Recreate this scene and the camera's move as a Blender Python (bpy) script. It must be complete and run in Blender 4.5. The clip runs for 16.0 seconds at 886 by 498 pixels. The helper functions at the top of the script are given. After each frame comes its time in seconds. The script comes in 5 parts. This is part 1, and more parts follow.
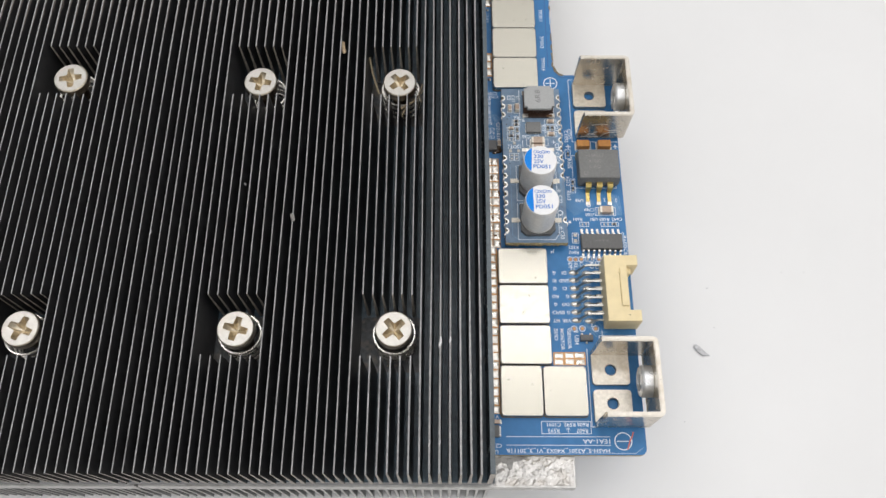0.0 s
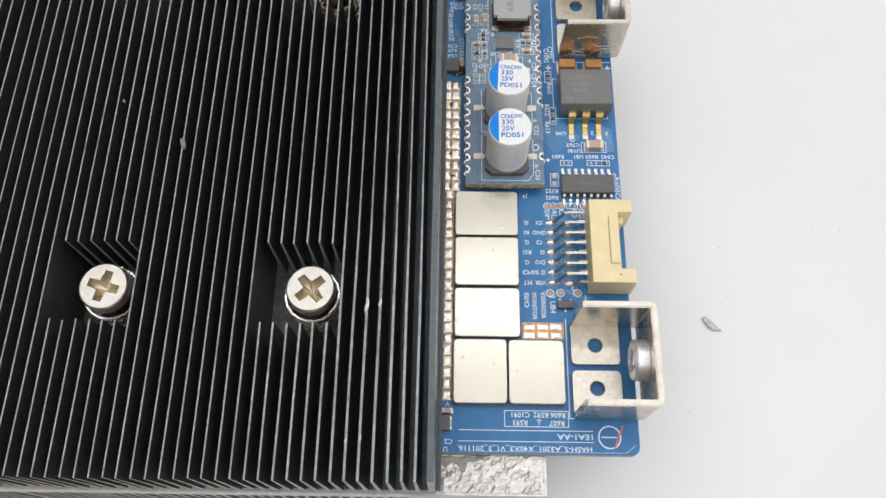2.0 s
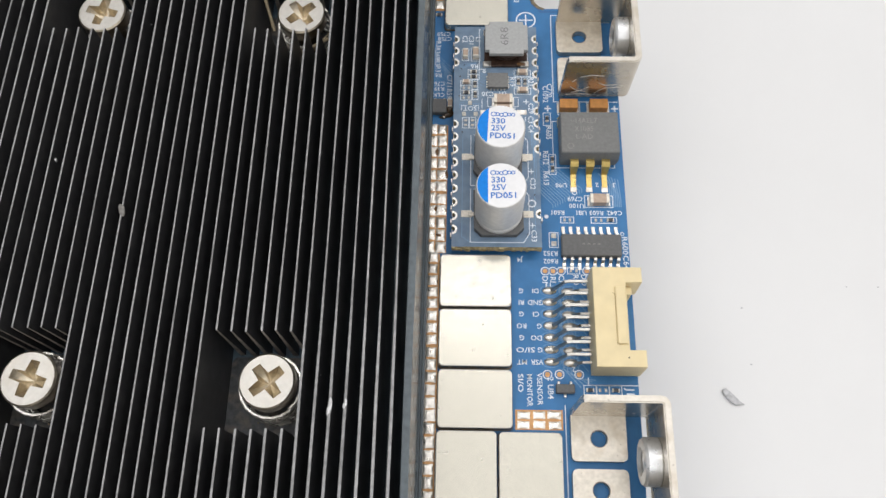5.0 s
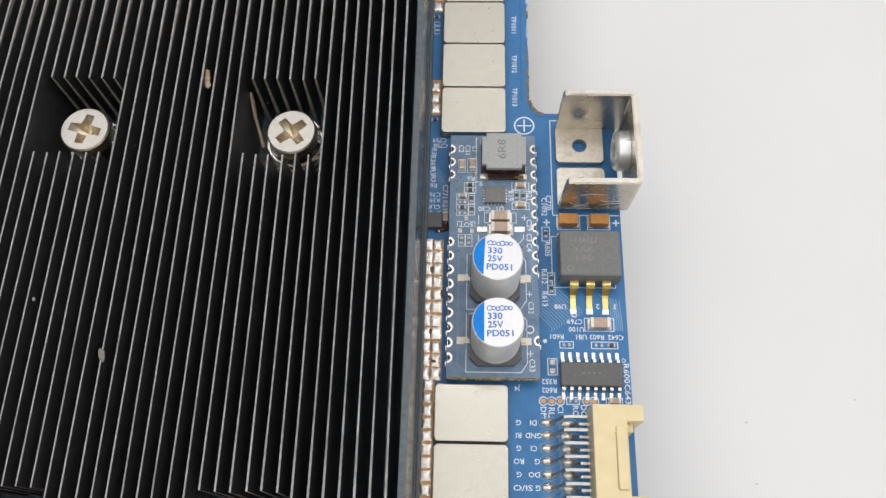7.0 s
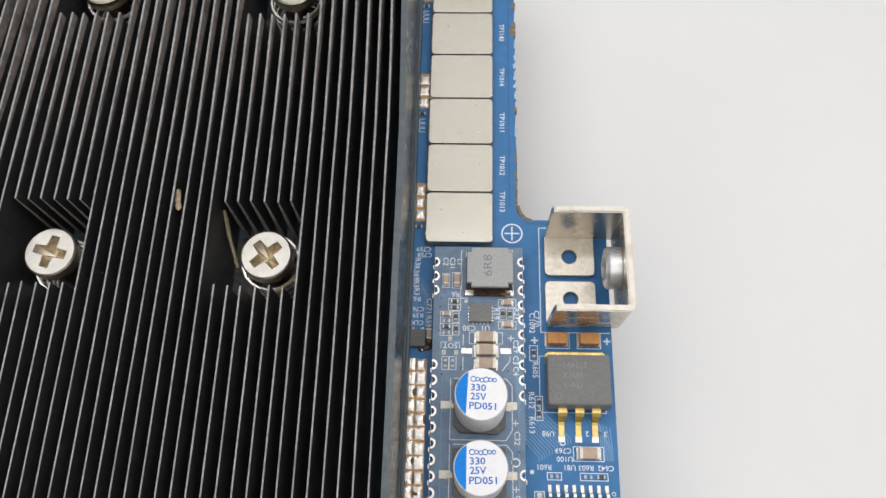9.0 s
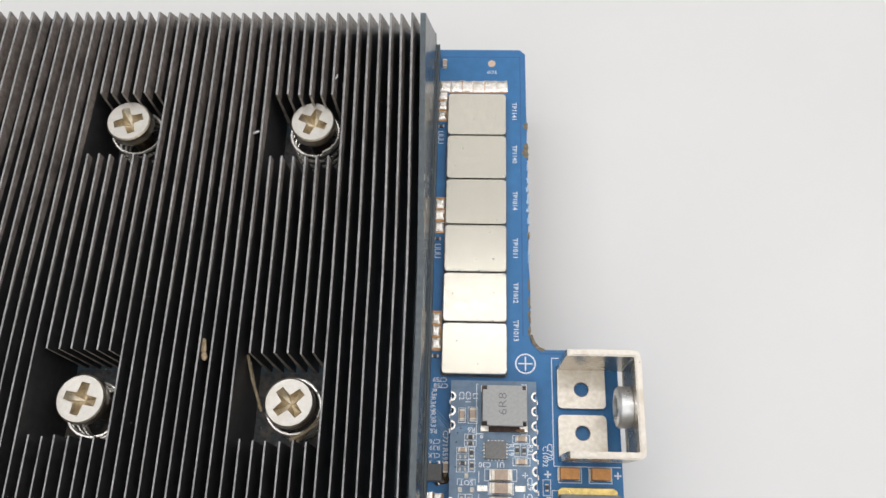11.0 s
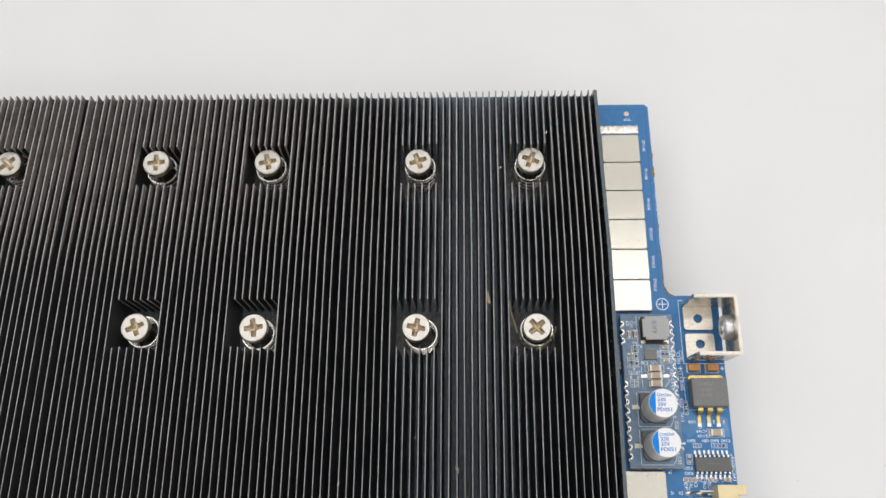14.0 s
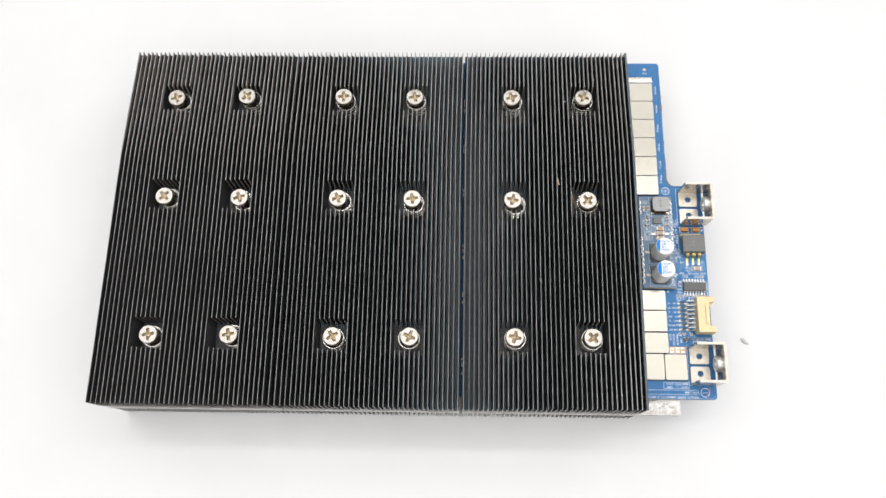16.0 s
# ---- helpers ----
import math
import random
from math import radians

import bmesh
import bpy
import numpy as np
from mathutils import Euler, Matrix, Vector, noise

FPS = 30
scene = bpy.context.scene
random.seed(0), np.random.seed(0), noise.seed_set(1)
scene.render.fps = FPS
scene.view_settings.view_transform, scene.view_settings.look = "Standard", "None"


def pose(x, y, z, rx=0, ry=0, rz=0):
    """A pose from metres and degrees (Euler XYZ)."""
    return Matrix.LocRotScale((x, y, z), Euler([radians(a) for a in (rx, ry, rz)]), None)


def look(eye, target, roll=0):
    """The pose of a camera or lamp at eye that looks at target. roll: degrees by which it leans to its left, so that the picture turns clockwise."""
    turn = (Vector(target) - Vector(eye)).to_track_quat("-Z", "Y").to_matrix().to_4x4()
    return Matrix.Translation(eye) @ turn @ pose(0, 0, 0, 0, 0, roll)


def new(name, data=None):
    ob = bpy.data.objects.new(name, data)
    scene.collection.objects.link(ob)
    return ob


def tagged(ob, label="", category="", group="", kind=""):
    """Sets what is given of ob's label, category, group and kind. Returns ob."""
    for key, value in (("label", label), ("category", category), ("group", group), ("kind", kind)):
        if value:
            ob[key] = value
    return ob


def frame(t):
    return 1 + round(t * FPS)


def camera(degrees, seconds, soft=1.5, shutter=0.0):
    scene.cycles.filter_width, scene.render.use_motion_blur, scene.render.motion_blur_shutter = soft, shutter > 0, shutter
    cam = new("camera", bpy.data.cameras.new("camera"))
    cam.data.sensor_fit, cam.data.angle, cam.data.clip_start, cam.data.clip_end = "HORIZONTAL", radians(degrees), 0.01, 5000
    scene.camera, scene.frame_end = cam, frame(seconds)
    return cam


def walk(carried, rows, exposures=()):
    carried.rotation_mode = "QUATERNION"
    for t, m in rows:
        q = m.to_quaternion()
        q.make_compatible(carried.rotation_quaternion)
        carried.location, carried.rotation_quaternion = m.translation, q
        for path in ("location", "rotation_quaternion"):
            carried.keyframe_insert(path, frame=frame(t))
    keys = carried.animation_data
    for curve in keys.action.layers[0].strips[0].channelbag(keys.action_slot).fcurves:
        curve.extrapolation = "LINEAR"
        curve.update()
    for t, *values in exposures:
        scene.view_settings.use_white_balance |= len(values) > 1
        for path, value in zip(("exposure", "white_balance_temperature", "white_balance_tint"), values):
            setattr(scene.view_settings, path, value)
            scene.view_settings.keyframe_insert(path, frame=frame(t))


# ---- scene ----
cam = camera(57.82, 16.0)
PATH = [
    (0.0, pose(0.01122, -0.05147, 0.20062, 23.238, 0.193, 0.221)),
    (0.5, pose(0.01300, -0.04643, 0.18408, 22.853, 0.245, 0.443)),
    (1.0, pose(0.01725, -0.04607, 0.17235, 22.514, 0.275, 0.626)),
    (1.5, pose(0.01974, -0.04337, 0.16415, 22.300, 0.327, 0.757)),
    (2.0, pose(0.02307, -0.04282, 0.16036, 22.178, 0.403, 0.845)),
    (2.5, pose(0.02631, -0.03836, 0.15042, 22.119, 0.515, 0.886)),
    (3.0, pose(0.02668, -0.03539, 0.14558, 22.089, 0.662, 0.917)),
    (3.2, pose(0.02652, -0.03539, 0.14373, 22.072, 0.725, 0.933)),
    (5.3, pose(0.02831, -0.02042, 0.14840, 21.537, 1.311, 1.118)),
    (5.5, pose(0.02991, -0.01848, 0.14845, 21.576, 1.293, 1.110)),
    (6.0, pose(0.02870, -0.01361, 0.14906, 21.669, 1.263, 1.117)),
    (6.5, pose(0.02856, -0.00848, 0.15047, 21.741, 1.230, 1.181)),
    (7.0, pose(0.02811, -0.00287, 0.15095, 21.760, 1.233, 1.229)),
    (7.5, pose(0.03049, 0.00317, 0.15098, 21.766, 1.237, 1.246)),
    (8.0, pose(0.03043, 0.00779, 0.15162, 21.751, 1.241, 1.268)),
    (8.5, pose(0.03077, 0.01300, 0.15261, 21.702, 1.257, 1.279)),
    (9.0, pose(0.03069, 0.01821, 0.15286, 21.602, 1.304, 1.308)),
    (9.5, pose(0.02926, 0.02408, 0.15586, 21.452, 1.387, 1.354)),
    (10.0, pose(0.02833, 0.03193, 0.15878, 21.295, 1.469, 1.449)),
    (10.2, pose(0.02919, 0.03559, 0.15908, 21.233, 1.498, 1.490)),
    (12.3, pose(0.01768, 0.04106, 0.18884, 20.567, 1.526, 1.003)),
    (12.5, pose(0.01437, 0.03905, 0.19310, 20.379, 1.554, 0.888)),
    (13.0, pose(0.00351, 0.03325, 0.20981, 19.919, 1.638, 0.616)),
    (13.5, pose(-0.00511, 0.02171, 0.23251, 19.452, 1.689, 0.427)),
    (14.0, pose(-0.01950, 0.01030, 0.25617, 18.968, 1.735, 0.313)),
    (14.5, pose(-0.03718, -0.00548, 0.27857, 18.433, 1.765, 0.291)),
    (15.0, pose(-0.04540, -0.02327, 0.30865, 17.893, 1.683, 0.397)),
    (15.5, pose(-0.05394, -0.03956, 0.34013, 17.376, 1.555, 0.701)),
    (16.0, pose(-0.05499, -0.06349, 0.37721, 16.810, 1.370, 0.953)),
]
EXPO = [(0.0, -0.88), (3.0, -0.85), (7.0, -0.91), (10.2, -0.95), (12.5, -0.97), (14.5, -0.9), (16.0, -0.6)]
walk(cam, PATH, EXPO)

# ---- world and light: a white room with a ceiling strip and added fill panels ----
world = bpy.data.worlds.new("room_air")
scene.world = world
world.use_nodes = True
world.node_tree.nodes["Background"].inputs[0].default_value = (0.9, 0.95, 1.0, 1)
world.node_tree.nodes["Background"].inputs[1].default_value = 0.3


def panel_lamp(name, x, y, z, sx, sy, watts, target, colour):
    data = bpy.data.lights.new(name, "AREA")
    data.shape, data.size, data.size_y = "RECTANGLE", sx, sy
    data.energy, data.color = watts, colour
    ob = new(name, data)
    ob.matrix_world = look((x, y, z), target)
    return ob


WHITE = (1.0, 0.985, 0.995)
# the two broad panels are unseen fill lamps added for ambient room light
panel_lamp("ceiling_panel_light", 0.15, -0.6, 1.655, 3.4, 2.1, 50, (0.15, -0.6, 0), WHITE)
panel_lamp("ceiling_strip_light", 0.15, 0.57, 1.655, 3.4, 0.16, 17, (0.15, 0.57, 0), WHITE)
panel_lamp("ceiling_panel_light", 0.15, 1.25, 1.655, 3.4, 0.8, 18, (0.15, 1.25, 0), WHITE)

# ---- units: the plan is in millimetres, board face at zero height ----
MM, LIFT = 0.001, 22.4


def at(x, y, z=0.0, turn=0.0):
    return pose(x * MM, y * MM, (z + LIFT) * MM, 0, 0, turn)


# ---- materials ----
def material(name, colour, rough=0.5, metal=0.0, noise_mm=2.0, vary=0.12, bump=0.0, bump_mm=0.6, coat=0.0,
             stain=None, stain_mm=8.0, stain_amount=0.3, spec=0.5, rough_vary=0.1, per_object=0.0, specks=0.0):
    m = bpy.data.materials.new(name)
    m.use_nodes = True
    nt = m.node_tree
    b = nt.nodes["Principled BSDF"]
    b.inputs["Metallic"].default_value = metal
    b.inputs["Coat Weight"].default_value = coat
    b.inputs["Specular IOR Level"].default_value = spec
    geo = nt.nodes.new("ShaderNodeNewGeometry")

    def noise_tex(size_mm, detail=4):
        n = nt.nodes.new("ShaderNodeTexNoise")
        n.inputs["Scale"].default_value = 1000.0 / size_mm
        n.inputs["Detail"].default_value = detail
        nt.links.new(geo.outputs["Position"], n.inputs["Vector"])
        return n

    fine = noise_tex(noise_mm)
    ramp = nt.nodes.new("ShaderNodeValToRGB")
    ramp.color_ramp.elements[0].position, ramp.color_ramp.elements[1].position = 0.3, 0.7
    ramp.color_ramp.elements[0].color = (*[c * (1 - vary) for c in colour], 1)
    ramp.color_ramp.elements[1].color = (*[min(1, c * (1 + vary)) for c in colour], 1)
    nt.links.new(fine.outputs["Fac"], ramp.inputs["Fac"])
    out = ramp.outputs["Color"]
    if stain:
        big = noise_tex(stain_mm, 6)
        sr = nt.nodes.new("ShaderNodeMapRange")
        sr.inputs["From Min"].default_value, sr.inputs["From Max"].default_value = 0.5, 0.72
        sr.inputs["To Max"].default_value = stain_amount
        nt.links.new(big.outputs["Fac"], sr.inputs["Value"])
        mix = nt.nodes.new("ShaderNodeMix")
        mix.data_type = "RGBA"
        nt.links.new(sr.outputs["Result"], mix.inputs["Factor"])
        nt.links.new(out, mix.inputs["A"])
        mix.inputs["B"].default_value = (*stain, 1)
        out = mix.outputs["Result"]
    if specks:
        pit = noise_tex(0.55, 2)
        pr = nt.nodes.new("ShaderNodeMapRange")
        pr.inputs["From Min"].default_value, pr.inputs["From Max"].default_value = 0.70, 0.75
        pr.inputs["To Max"].default_value = specks
        nt.links.new(pit.outputs["Fac"], pr.inputs["Value"])
        pm = nt.nodes.new("ShaderNodeMix")
        pm.data_type = "RGBA"
        nt.links.new(pr.outputs["Result"], pm.inputs["Factor"])
        nt.links.new(out, pm.inputs["A"])
        pm.inputs["B"].default_value = (0.16, 0.13, 0.1, 1)
        out = pm.outputs["Result"]
    if per_object:
        info = nt.nodes.new("ShaderNodeObjectInfo")
        mr = nt.nodes.new("ShaderNodeMapRange")
        mr.inputs["To Min"].default_value, mr.inputs["To Max"].default_value = 1 - per_object, 1 + per_object
        nt.links.new(info.outputs["Random"], mr.inputs["Value"])
        hsv = nt.nodes.new("ShaderNodeHueSaturation")
        nt.links.new(mr.outputs["Result"], hsv.inputs["Value"])
        nt.links.new(out, hsv.inputs["Color"])
        out = hsv.outputs["Color"]
    nt.links.new(out, b.inputs["Base Color"])
    rr = nt.nodes.new("ShaderNodeMapRange")
    rr.inputs["To Min"].default_value, rr.inputs["To Max"].default_value = max(0.02, rough - rough_vary), min(1, rough + rough_vary)
    coarse = noise_tex(noise_mm * 2.7, 3)
    nt.links.new(coarse.outputs["Fac"], rr.inputs["Value"])
    nt.links.new(rr.outputs["Result"], b.inputs["Roughness"])
    if bump:
        bn = nt.nodes.new("ShaderNodeBump")
        bn.inputs["Strength"].default_value = bump
        bn.inputs["Distance"].default_value = 0.0001
        tex = noise_tex(bump_mm, 5)
        nt.links.new(tex.outputs["Fac"], bn.inputs["Height"])
        nt.links.new(bn.outputs["Normal"], b.inputs["Normal"])
    return m


M_TABLE = material("white_laminate", (0.745, 0.745, 0.74), 0.45, noise_mm=60, vary=0.02, bump=0.05, bump_mm=0.8)
M_WALL = material("white_wall_paint", (0.80, 0.80, 0.79), 0.9, noise_mm=300, vary=0.03)
M_FLOORTILE = material("grey_floor", (0.35, 0.35, 0.34), 0.6, noise_mm=200, vary=0.08)
M_LAMP = material("lamp_housing", (0.8, 0.8, 0.8), 0.4)
M_ANOD = material("black_anodised", (0.034, 0.034, 0.035), 0.34, noise_mm=1.5, vary=0.3, bump=0.06, bump_mm=0.5,
                  stain=(0.042, 0.040, 0.038), stain_mm=6, stain_amount=0.35, spec=0.5)
# floor colour bluer and paler than the fin sides, painting in reflected sheen
M_ANODFLOOR = material("anodised_floor_painted_sheen", (0.054, 0.098, 0.132), 0.30, noise_mm=1.5, vary=0.3, bump=0.04, bump_mm=0.4, rough_vary=0.06,
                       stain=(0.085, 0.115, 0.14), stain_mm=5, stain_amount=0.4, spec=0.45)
M_FINEDGE = material("worn_fin_edge", (0.30, 0.30, 0.298), 0.5, 0.3, noise_mm=0.8, vary=0.25, bump=0.2, bump_mm=0.3,
                     stain=(0.08, 0.08, 0.08), stain_mm=7, stain_amount=0.6, per_object=0.12)
M_DUSTY = material("dusty_milled_metal", (0.058, 0.062, 0.066), 0.42, 0.1, noise_mm=0.8, vary=0.5, bump=0.5, bump_mm=0.3,
                   stain=(0.15, 0.12, 0.085), stain_mm=1.6, stain_amount=0.75)
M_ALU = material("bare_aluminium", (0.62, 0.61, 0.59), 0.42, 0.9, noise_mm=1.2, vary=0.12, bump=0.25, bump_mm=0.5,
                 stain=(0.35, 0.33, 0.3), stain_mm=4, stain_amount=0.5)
# pale colour for the rubbed fin sides, with their sheen painted in
M_FINSHEEN = material("rubbed_fin_side_painted_sheen", (0.35, 0.305, 0.275), 0.42, 0.2, noise_mm=1.0, vary=0.3, bump=0.3, bump_mm=0.4,
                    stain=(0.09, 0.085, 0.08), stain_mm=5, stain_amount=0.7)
M_FINEND = material("rubbed_fin_end", (0.33, 0.30, 0.26), 0.5, 0.3, noise_mm=0.8, vary=0.4, bump=0.3, bump_mm=0.3)
M_SLATE = material("slate_anodised_side", (0.045, 0.054, 0.06), 0.26, 0.0, spec=0.75, noise_mm=1.0, vary=0.2, bump=0.03, bump_mm=0.8, rough_vary=0.05)
M_SLATEDULL = material("dull_slate_edge", (0.08, 0.10, 0.112), 0.42, 0.0, noise_mm=0.8, vary=0.2, bump=0.2, bump_mm=0.4)
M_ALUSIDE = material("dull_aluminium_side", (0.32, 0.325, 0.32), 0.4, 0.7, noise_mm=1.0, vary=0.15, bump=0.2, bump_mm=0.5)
M_FOIL = material("crinkled_foil", (0.60, 0.585, 0.56), 0.36, 0.75, noise_mm=1.2, vary=0.1, bump=0.8, bump_mm=2.2,
                  stain=(0.36, 0.31, 0.25), stain_mm=3.5, stain_amount=0.5)
M_PASTE = material("grey_thermal_paste", (0.33, 0.325, 0.31), 0.7, noise_mm=0.8, vary=0.2, bump=0.5, bump_mm=0.5)
M_PCB = material("blue_solder_mask", (0.044, 0.178, 0.395), 0.42, noise_mm=2.5, vary=0.10, bump=0.08, bump_mm=0.7,
                 stain=(0.042, 0.17, 0.41), stain_mm=9, stain_amount=0.4, spec=0.3)
M_MODULE = material("module_solder_mask", (0.155, 0.232, 0.325), 0.42, noise_mm=1.6, vary=0.14, bump=0.12, bump_mm=0.5,
                    stain=(0.06, 0.12, 0.25), stain_mm=4, stain_amount=0.35, spec=0.45)
M_TRACE = material("blue_traces", (0.17, 0.32, 0.51), 0.35, noise_mm=1.0, vary=0.1)
M_PCBLINE = material("sunk_board_line", (0.03, 0.115, 0.30), 0.45, noise_mm=1.0, vary=0.1)
M_FR4 = material("fibreglass_edge", (0.40, 0.33, 0.18), 0.8, noise_mm=0.5, vary=0.4, bump=0.4, bump_mm=0.3)
M_SILK = material("white_silkscreen", (0.72, 0.78, 0.84), 0.7, noise_mm=0.4, vary=0.14)
M_SOLDER = material("solder", (0.70, 0.67, 0.62), 0.3, 1.0, noise_mm=0.6, vary=0.14, bump=0.7, bump_mm=0.6,
                    stain=(0.36, 0.30, 0.22), stain_mm=1.5, stain_amount=0.5)
M_TERM = material("silver_palladium_end", (0.74, 0.69, 0.60), 0.5, 0.3, noise_mm=0.4, vary=0.15, bump=0.3, bump_mm=0.3)
M_PADDULL = material("dull_tinned_pad", (0.50, 0.48, 0.43), 0.45, 0.5, noise_mm=0.4, vary=0.3, bump=0.4, bump_mm=0.3)
M_SCUFF = material("scuffed_solder_mask", (0.42, 0.56, 0.74), 0.7, noise_mm=0.5, vary=0.3, bump=0.3, bump_mm=0.3)
M_BURR = material("torn_edge", (0.20, 0.165, 0.11), 0.8, noise_mm=0.5, vary=0.4, bump=0.4, bump_mm=0.3)
M_STRAW = material("dry_straw", (0.30, 0.24, 0.15), 0.6, noise_mm=0.6, vary=0.3)
M_COPPER = material("exposed_copper", (0.52, 0.285, 0.12), 0.4, 0.4, noise_mm=0.6, vary=0.2, bump=0.3, bump_mm=0.3)
M_TESTPAD = material("tarnished_test_pad", (0.60, 0.46, 0.34), 0.4, 0.4, noise_mm=0.6, vary=0.15, bump=0.3, bump_mm=0.3)
M_NICKEL = material("matt_nickel_plate", (0.495, 0.474, 0.408), 0.235, 0.85, noise_mm=0.5, vary=0.04, bump=0.05, bump_mm=0.4,
                    stain=(0.54, 0.51, 0.45), stain_mm=9, stain_amount=0.3, per_object=0.03, specks=0.3)
M_TIN = material("tin_plated_brass", (0.57, 0.53, 0.46), 0.36, 0.8, noise_mm=0.7, vary=0.1, bump=0.35, bump_mm=0.8,
                 stain=(0.38, 0.31, 0.22), stain_mm=3.2, stain_amount=0.55, specks=0.5)
M_TINWALL = material("polished_tin_wall", (0.60, 0.545, 0.465), 0.26, 0.95, noise_mm=0.9, vary=0.06, bump=0.06, bump_mm=1.2,
                     stain=(0.42, 0.35, 0.26), stain_mm=3.0, stain_amount=0.35, rough_vary=0.06)
M_TINRIM = material("worn_tin_rim", (0.64, 0.60, 0.53), 0.4, 0.6, noise_mm=0.6, vary=0.08, bump=0.3, bump_mm=0.7,
                    stain=(0.45, 0.38, 0.28), stain_mm=2.0, stain_amount=0.5, specks=0.5)
M_SCRATCH = material("bright_scratch", (0.86, 0.83, 0.78), 0.6, 0.0, noise_mm=0.4, vary=0.1)
M_ZINC = material("zinc_plated_steel", (0.74, 0.75, 0.75), 0.3, 0.7, noise_mm=0.8, vary=0.08, bump=0.1, bump_mm=0.5)
M_SCREW = material("nickel_screw", (0.50, 0.48, 0.44), 0.36, 0.85, noise_mm=0.7, vary=0.06, bump=0.15, bump_mm=0.6,
                   stain=(0.45, 0.4, 0.32), stain_mm=2.5, stain_amount=0.3)
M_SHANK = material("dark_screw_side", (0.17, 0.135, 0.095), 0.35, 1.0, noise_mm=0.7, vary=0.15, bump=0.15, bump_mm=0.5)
M_SPRING = material("spring_wire", (0.80, 0.77, 0.71), 0.28, 0.8, noise_mm=0.8, vary=0.15)
M_BLACKIC = material("black_epoxy", (0.115, 0.115, 0.114), 0.55, noise_mm=0.5, vary=0.12, bump=0.15, bump_mm=0.25)
M_TRANS = material("grey_moulded_epoxy", (0.165, 0.167, 0.162), 0.5, noise_mm=0.5, vary=0.1, bump=0.15, bump_mm=0.25)
M_BURNT = material("burnt_flux", (0.07, 0.045, 0.025), 0.3, noise_mm=0.5, vary=0.5, bump=0.6, bump_mm=0.4)
M_GREYIC = material("grey_controller_epoxy", (0.17, 0.17, 0.165), 0.5, noise_mm=0.5, vary=0.12, bump=0.15, bump_mm=0.25)
M_ICPRINT = material("faint_marking", (0.25, 0.243, 0.23), 0.6, noise_mm=0.4, vary=0.2)
M_GOLD = material("tarnished_gold_lead", (0.62, 0.47, 0.17), 0.3, 1.0, noise_mm=0.8, vary=0.12, bump=0.15, bump_mm=0.4)
M_TAB = material("gold_tab", (0.60, 0.45, 0.16), 0.3, 0.85, noise_mm=0.8, vary=0.2, bump=0.3, bump_mm=0.5)
M_PIN = material("tinned_pin", (0.46, 0.445, 0.41), 0.34, 1.0, noise_mm=0.8, vary=0.08, bump=0.15, bump_mm=0.5)
M_MLCC = material("brown_ceramic", (0.46, 0.35, 0.27), 0.5, noise_mm=0.7, vary=0.12)
M_TANT = material("orange_tantalum", (0.58, 0.27, 0.08), 0.5, noise_mm=0.7, vary=0.15)
M_RESIST = material("dark_resistor", (0.06, 0.06, 0.065), 0.45, noise_mm=0.4, vary=0.15)
M_CREAM = material("cream_nylon", (0.78, 0.65, 0.38), 0.42, noise_mm=2.5, vary=0.05, bump=0.08, bump_mm=0.6,
                   stain=(0.70, 0.55, 0.28), stain_mm=4, stain_amount=0.3)
# darker nylon tone for the groove shade drawn on the header
M_CREAMDARK = material("shaded_groove_nylon", (0.42, 0.31, 0.13), 0.6, noise_mm=0.5, vary=0.3)
M_CAN = material("brushed_can", (0.80, 0.79, 0.77), 0.42, 0.3, noise_mm=0.8, vary=0.06, bump=0.08, bump_mm=0.4)
M_CAPWHITE = material("lacquered_cap_top", (0.73, 0.73, 0.735), 0.35, 0.25, noise_mm=0.8, vary=0.03)
M_CAPBLUE = material("blue_cap_print", (0.006, 0.215, 0.70), 0.5, noise_mm=0.8, vary=0.08, spec=0.2)
M_CAPTEXT = material("blue_ink", (0.010, 0.15, 0.52), 0.5, noise_mm=0.3, vary=0.1)
M_INDUCT = material("grey_ferrite", (0.37, 0.375, 0.37), 0.55, noise_mm=0.5, vary=0.08, bump=0.15, bump_mm=0.3)
M_INDTEXT = material("inductor_ink", (0.16, 0.16, 0.16), 0.6, noise_mm=0.3, vary=0.2)
M_WINDING = material("shadowed_copper_winding", (0.06, 0.035, 0.025), 0.4, 0.3, noise_mm=0.6, vary=0.4)
M_SEAM = material("brown_flux_seam", (0.13, 0.095, 0.06), 0.4, noise_mm=0.6, vary=0.5, bump=0.4, bump_mm=0.5, stain=(0.05, 0.11, 0.2), stain_mm=3, stain_amount=0.8)
M_FLUX = material("amber_flux", (0.18, 0.09, 0.03), 0.35, noise_mm=0.8, vary=0.3)
M_RED = material("red_marker_ink", (0.62, 0.17, 0.13), 0.6, noise_mm=0.5, vary=0.2)
M_FLECK = material("grey_plastic_fleck", (0.48, 0.48, 0.49), 0.6, noise_mm=0.5, vary=0.3)
M_FLAKE = material("dull_grey_flake", (0.20, 0.19, 0.175), 0.7, noise_mm=0.4, vary=0.3)
M_BRIGHT = material("bright_nick", (0.55, 0.55, 0.55), 0.35, 0.8, noise_mm=0.4, vary=0.1)
M_DEBRIS = material("tan_debris", (0.40, 0.30, 0.19), 0.8, noise_mm=0.4, vary=0.3)


# ---- mesh helpers ----
def mesh_of(name, bm, *mats):
    bmesh.ops.transform(bm, matrix=Matrix.Scale(MM, 4), verts=bm.verts)
    me = bpy.data.meshes.new(name)
    bm.to_mesh(me)
    bm.free()
    for m in mats:
        me.materials.append(m)
    return me


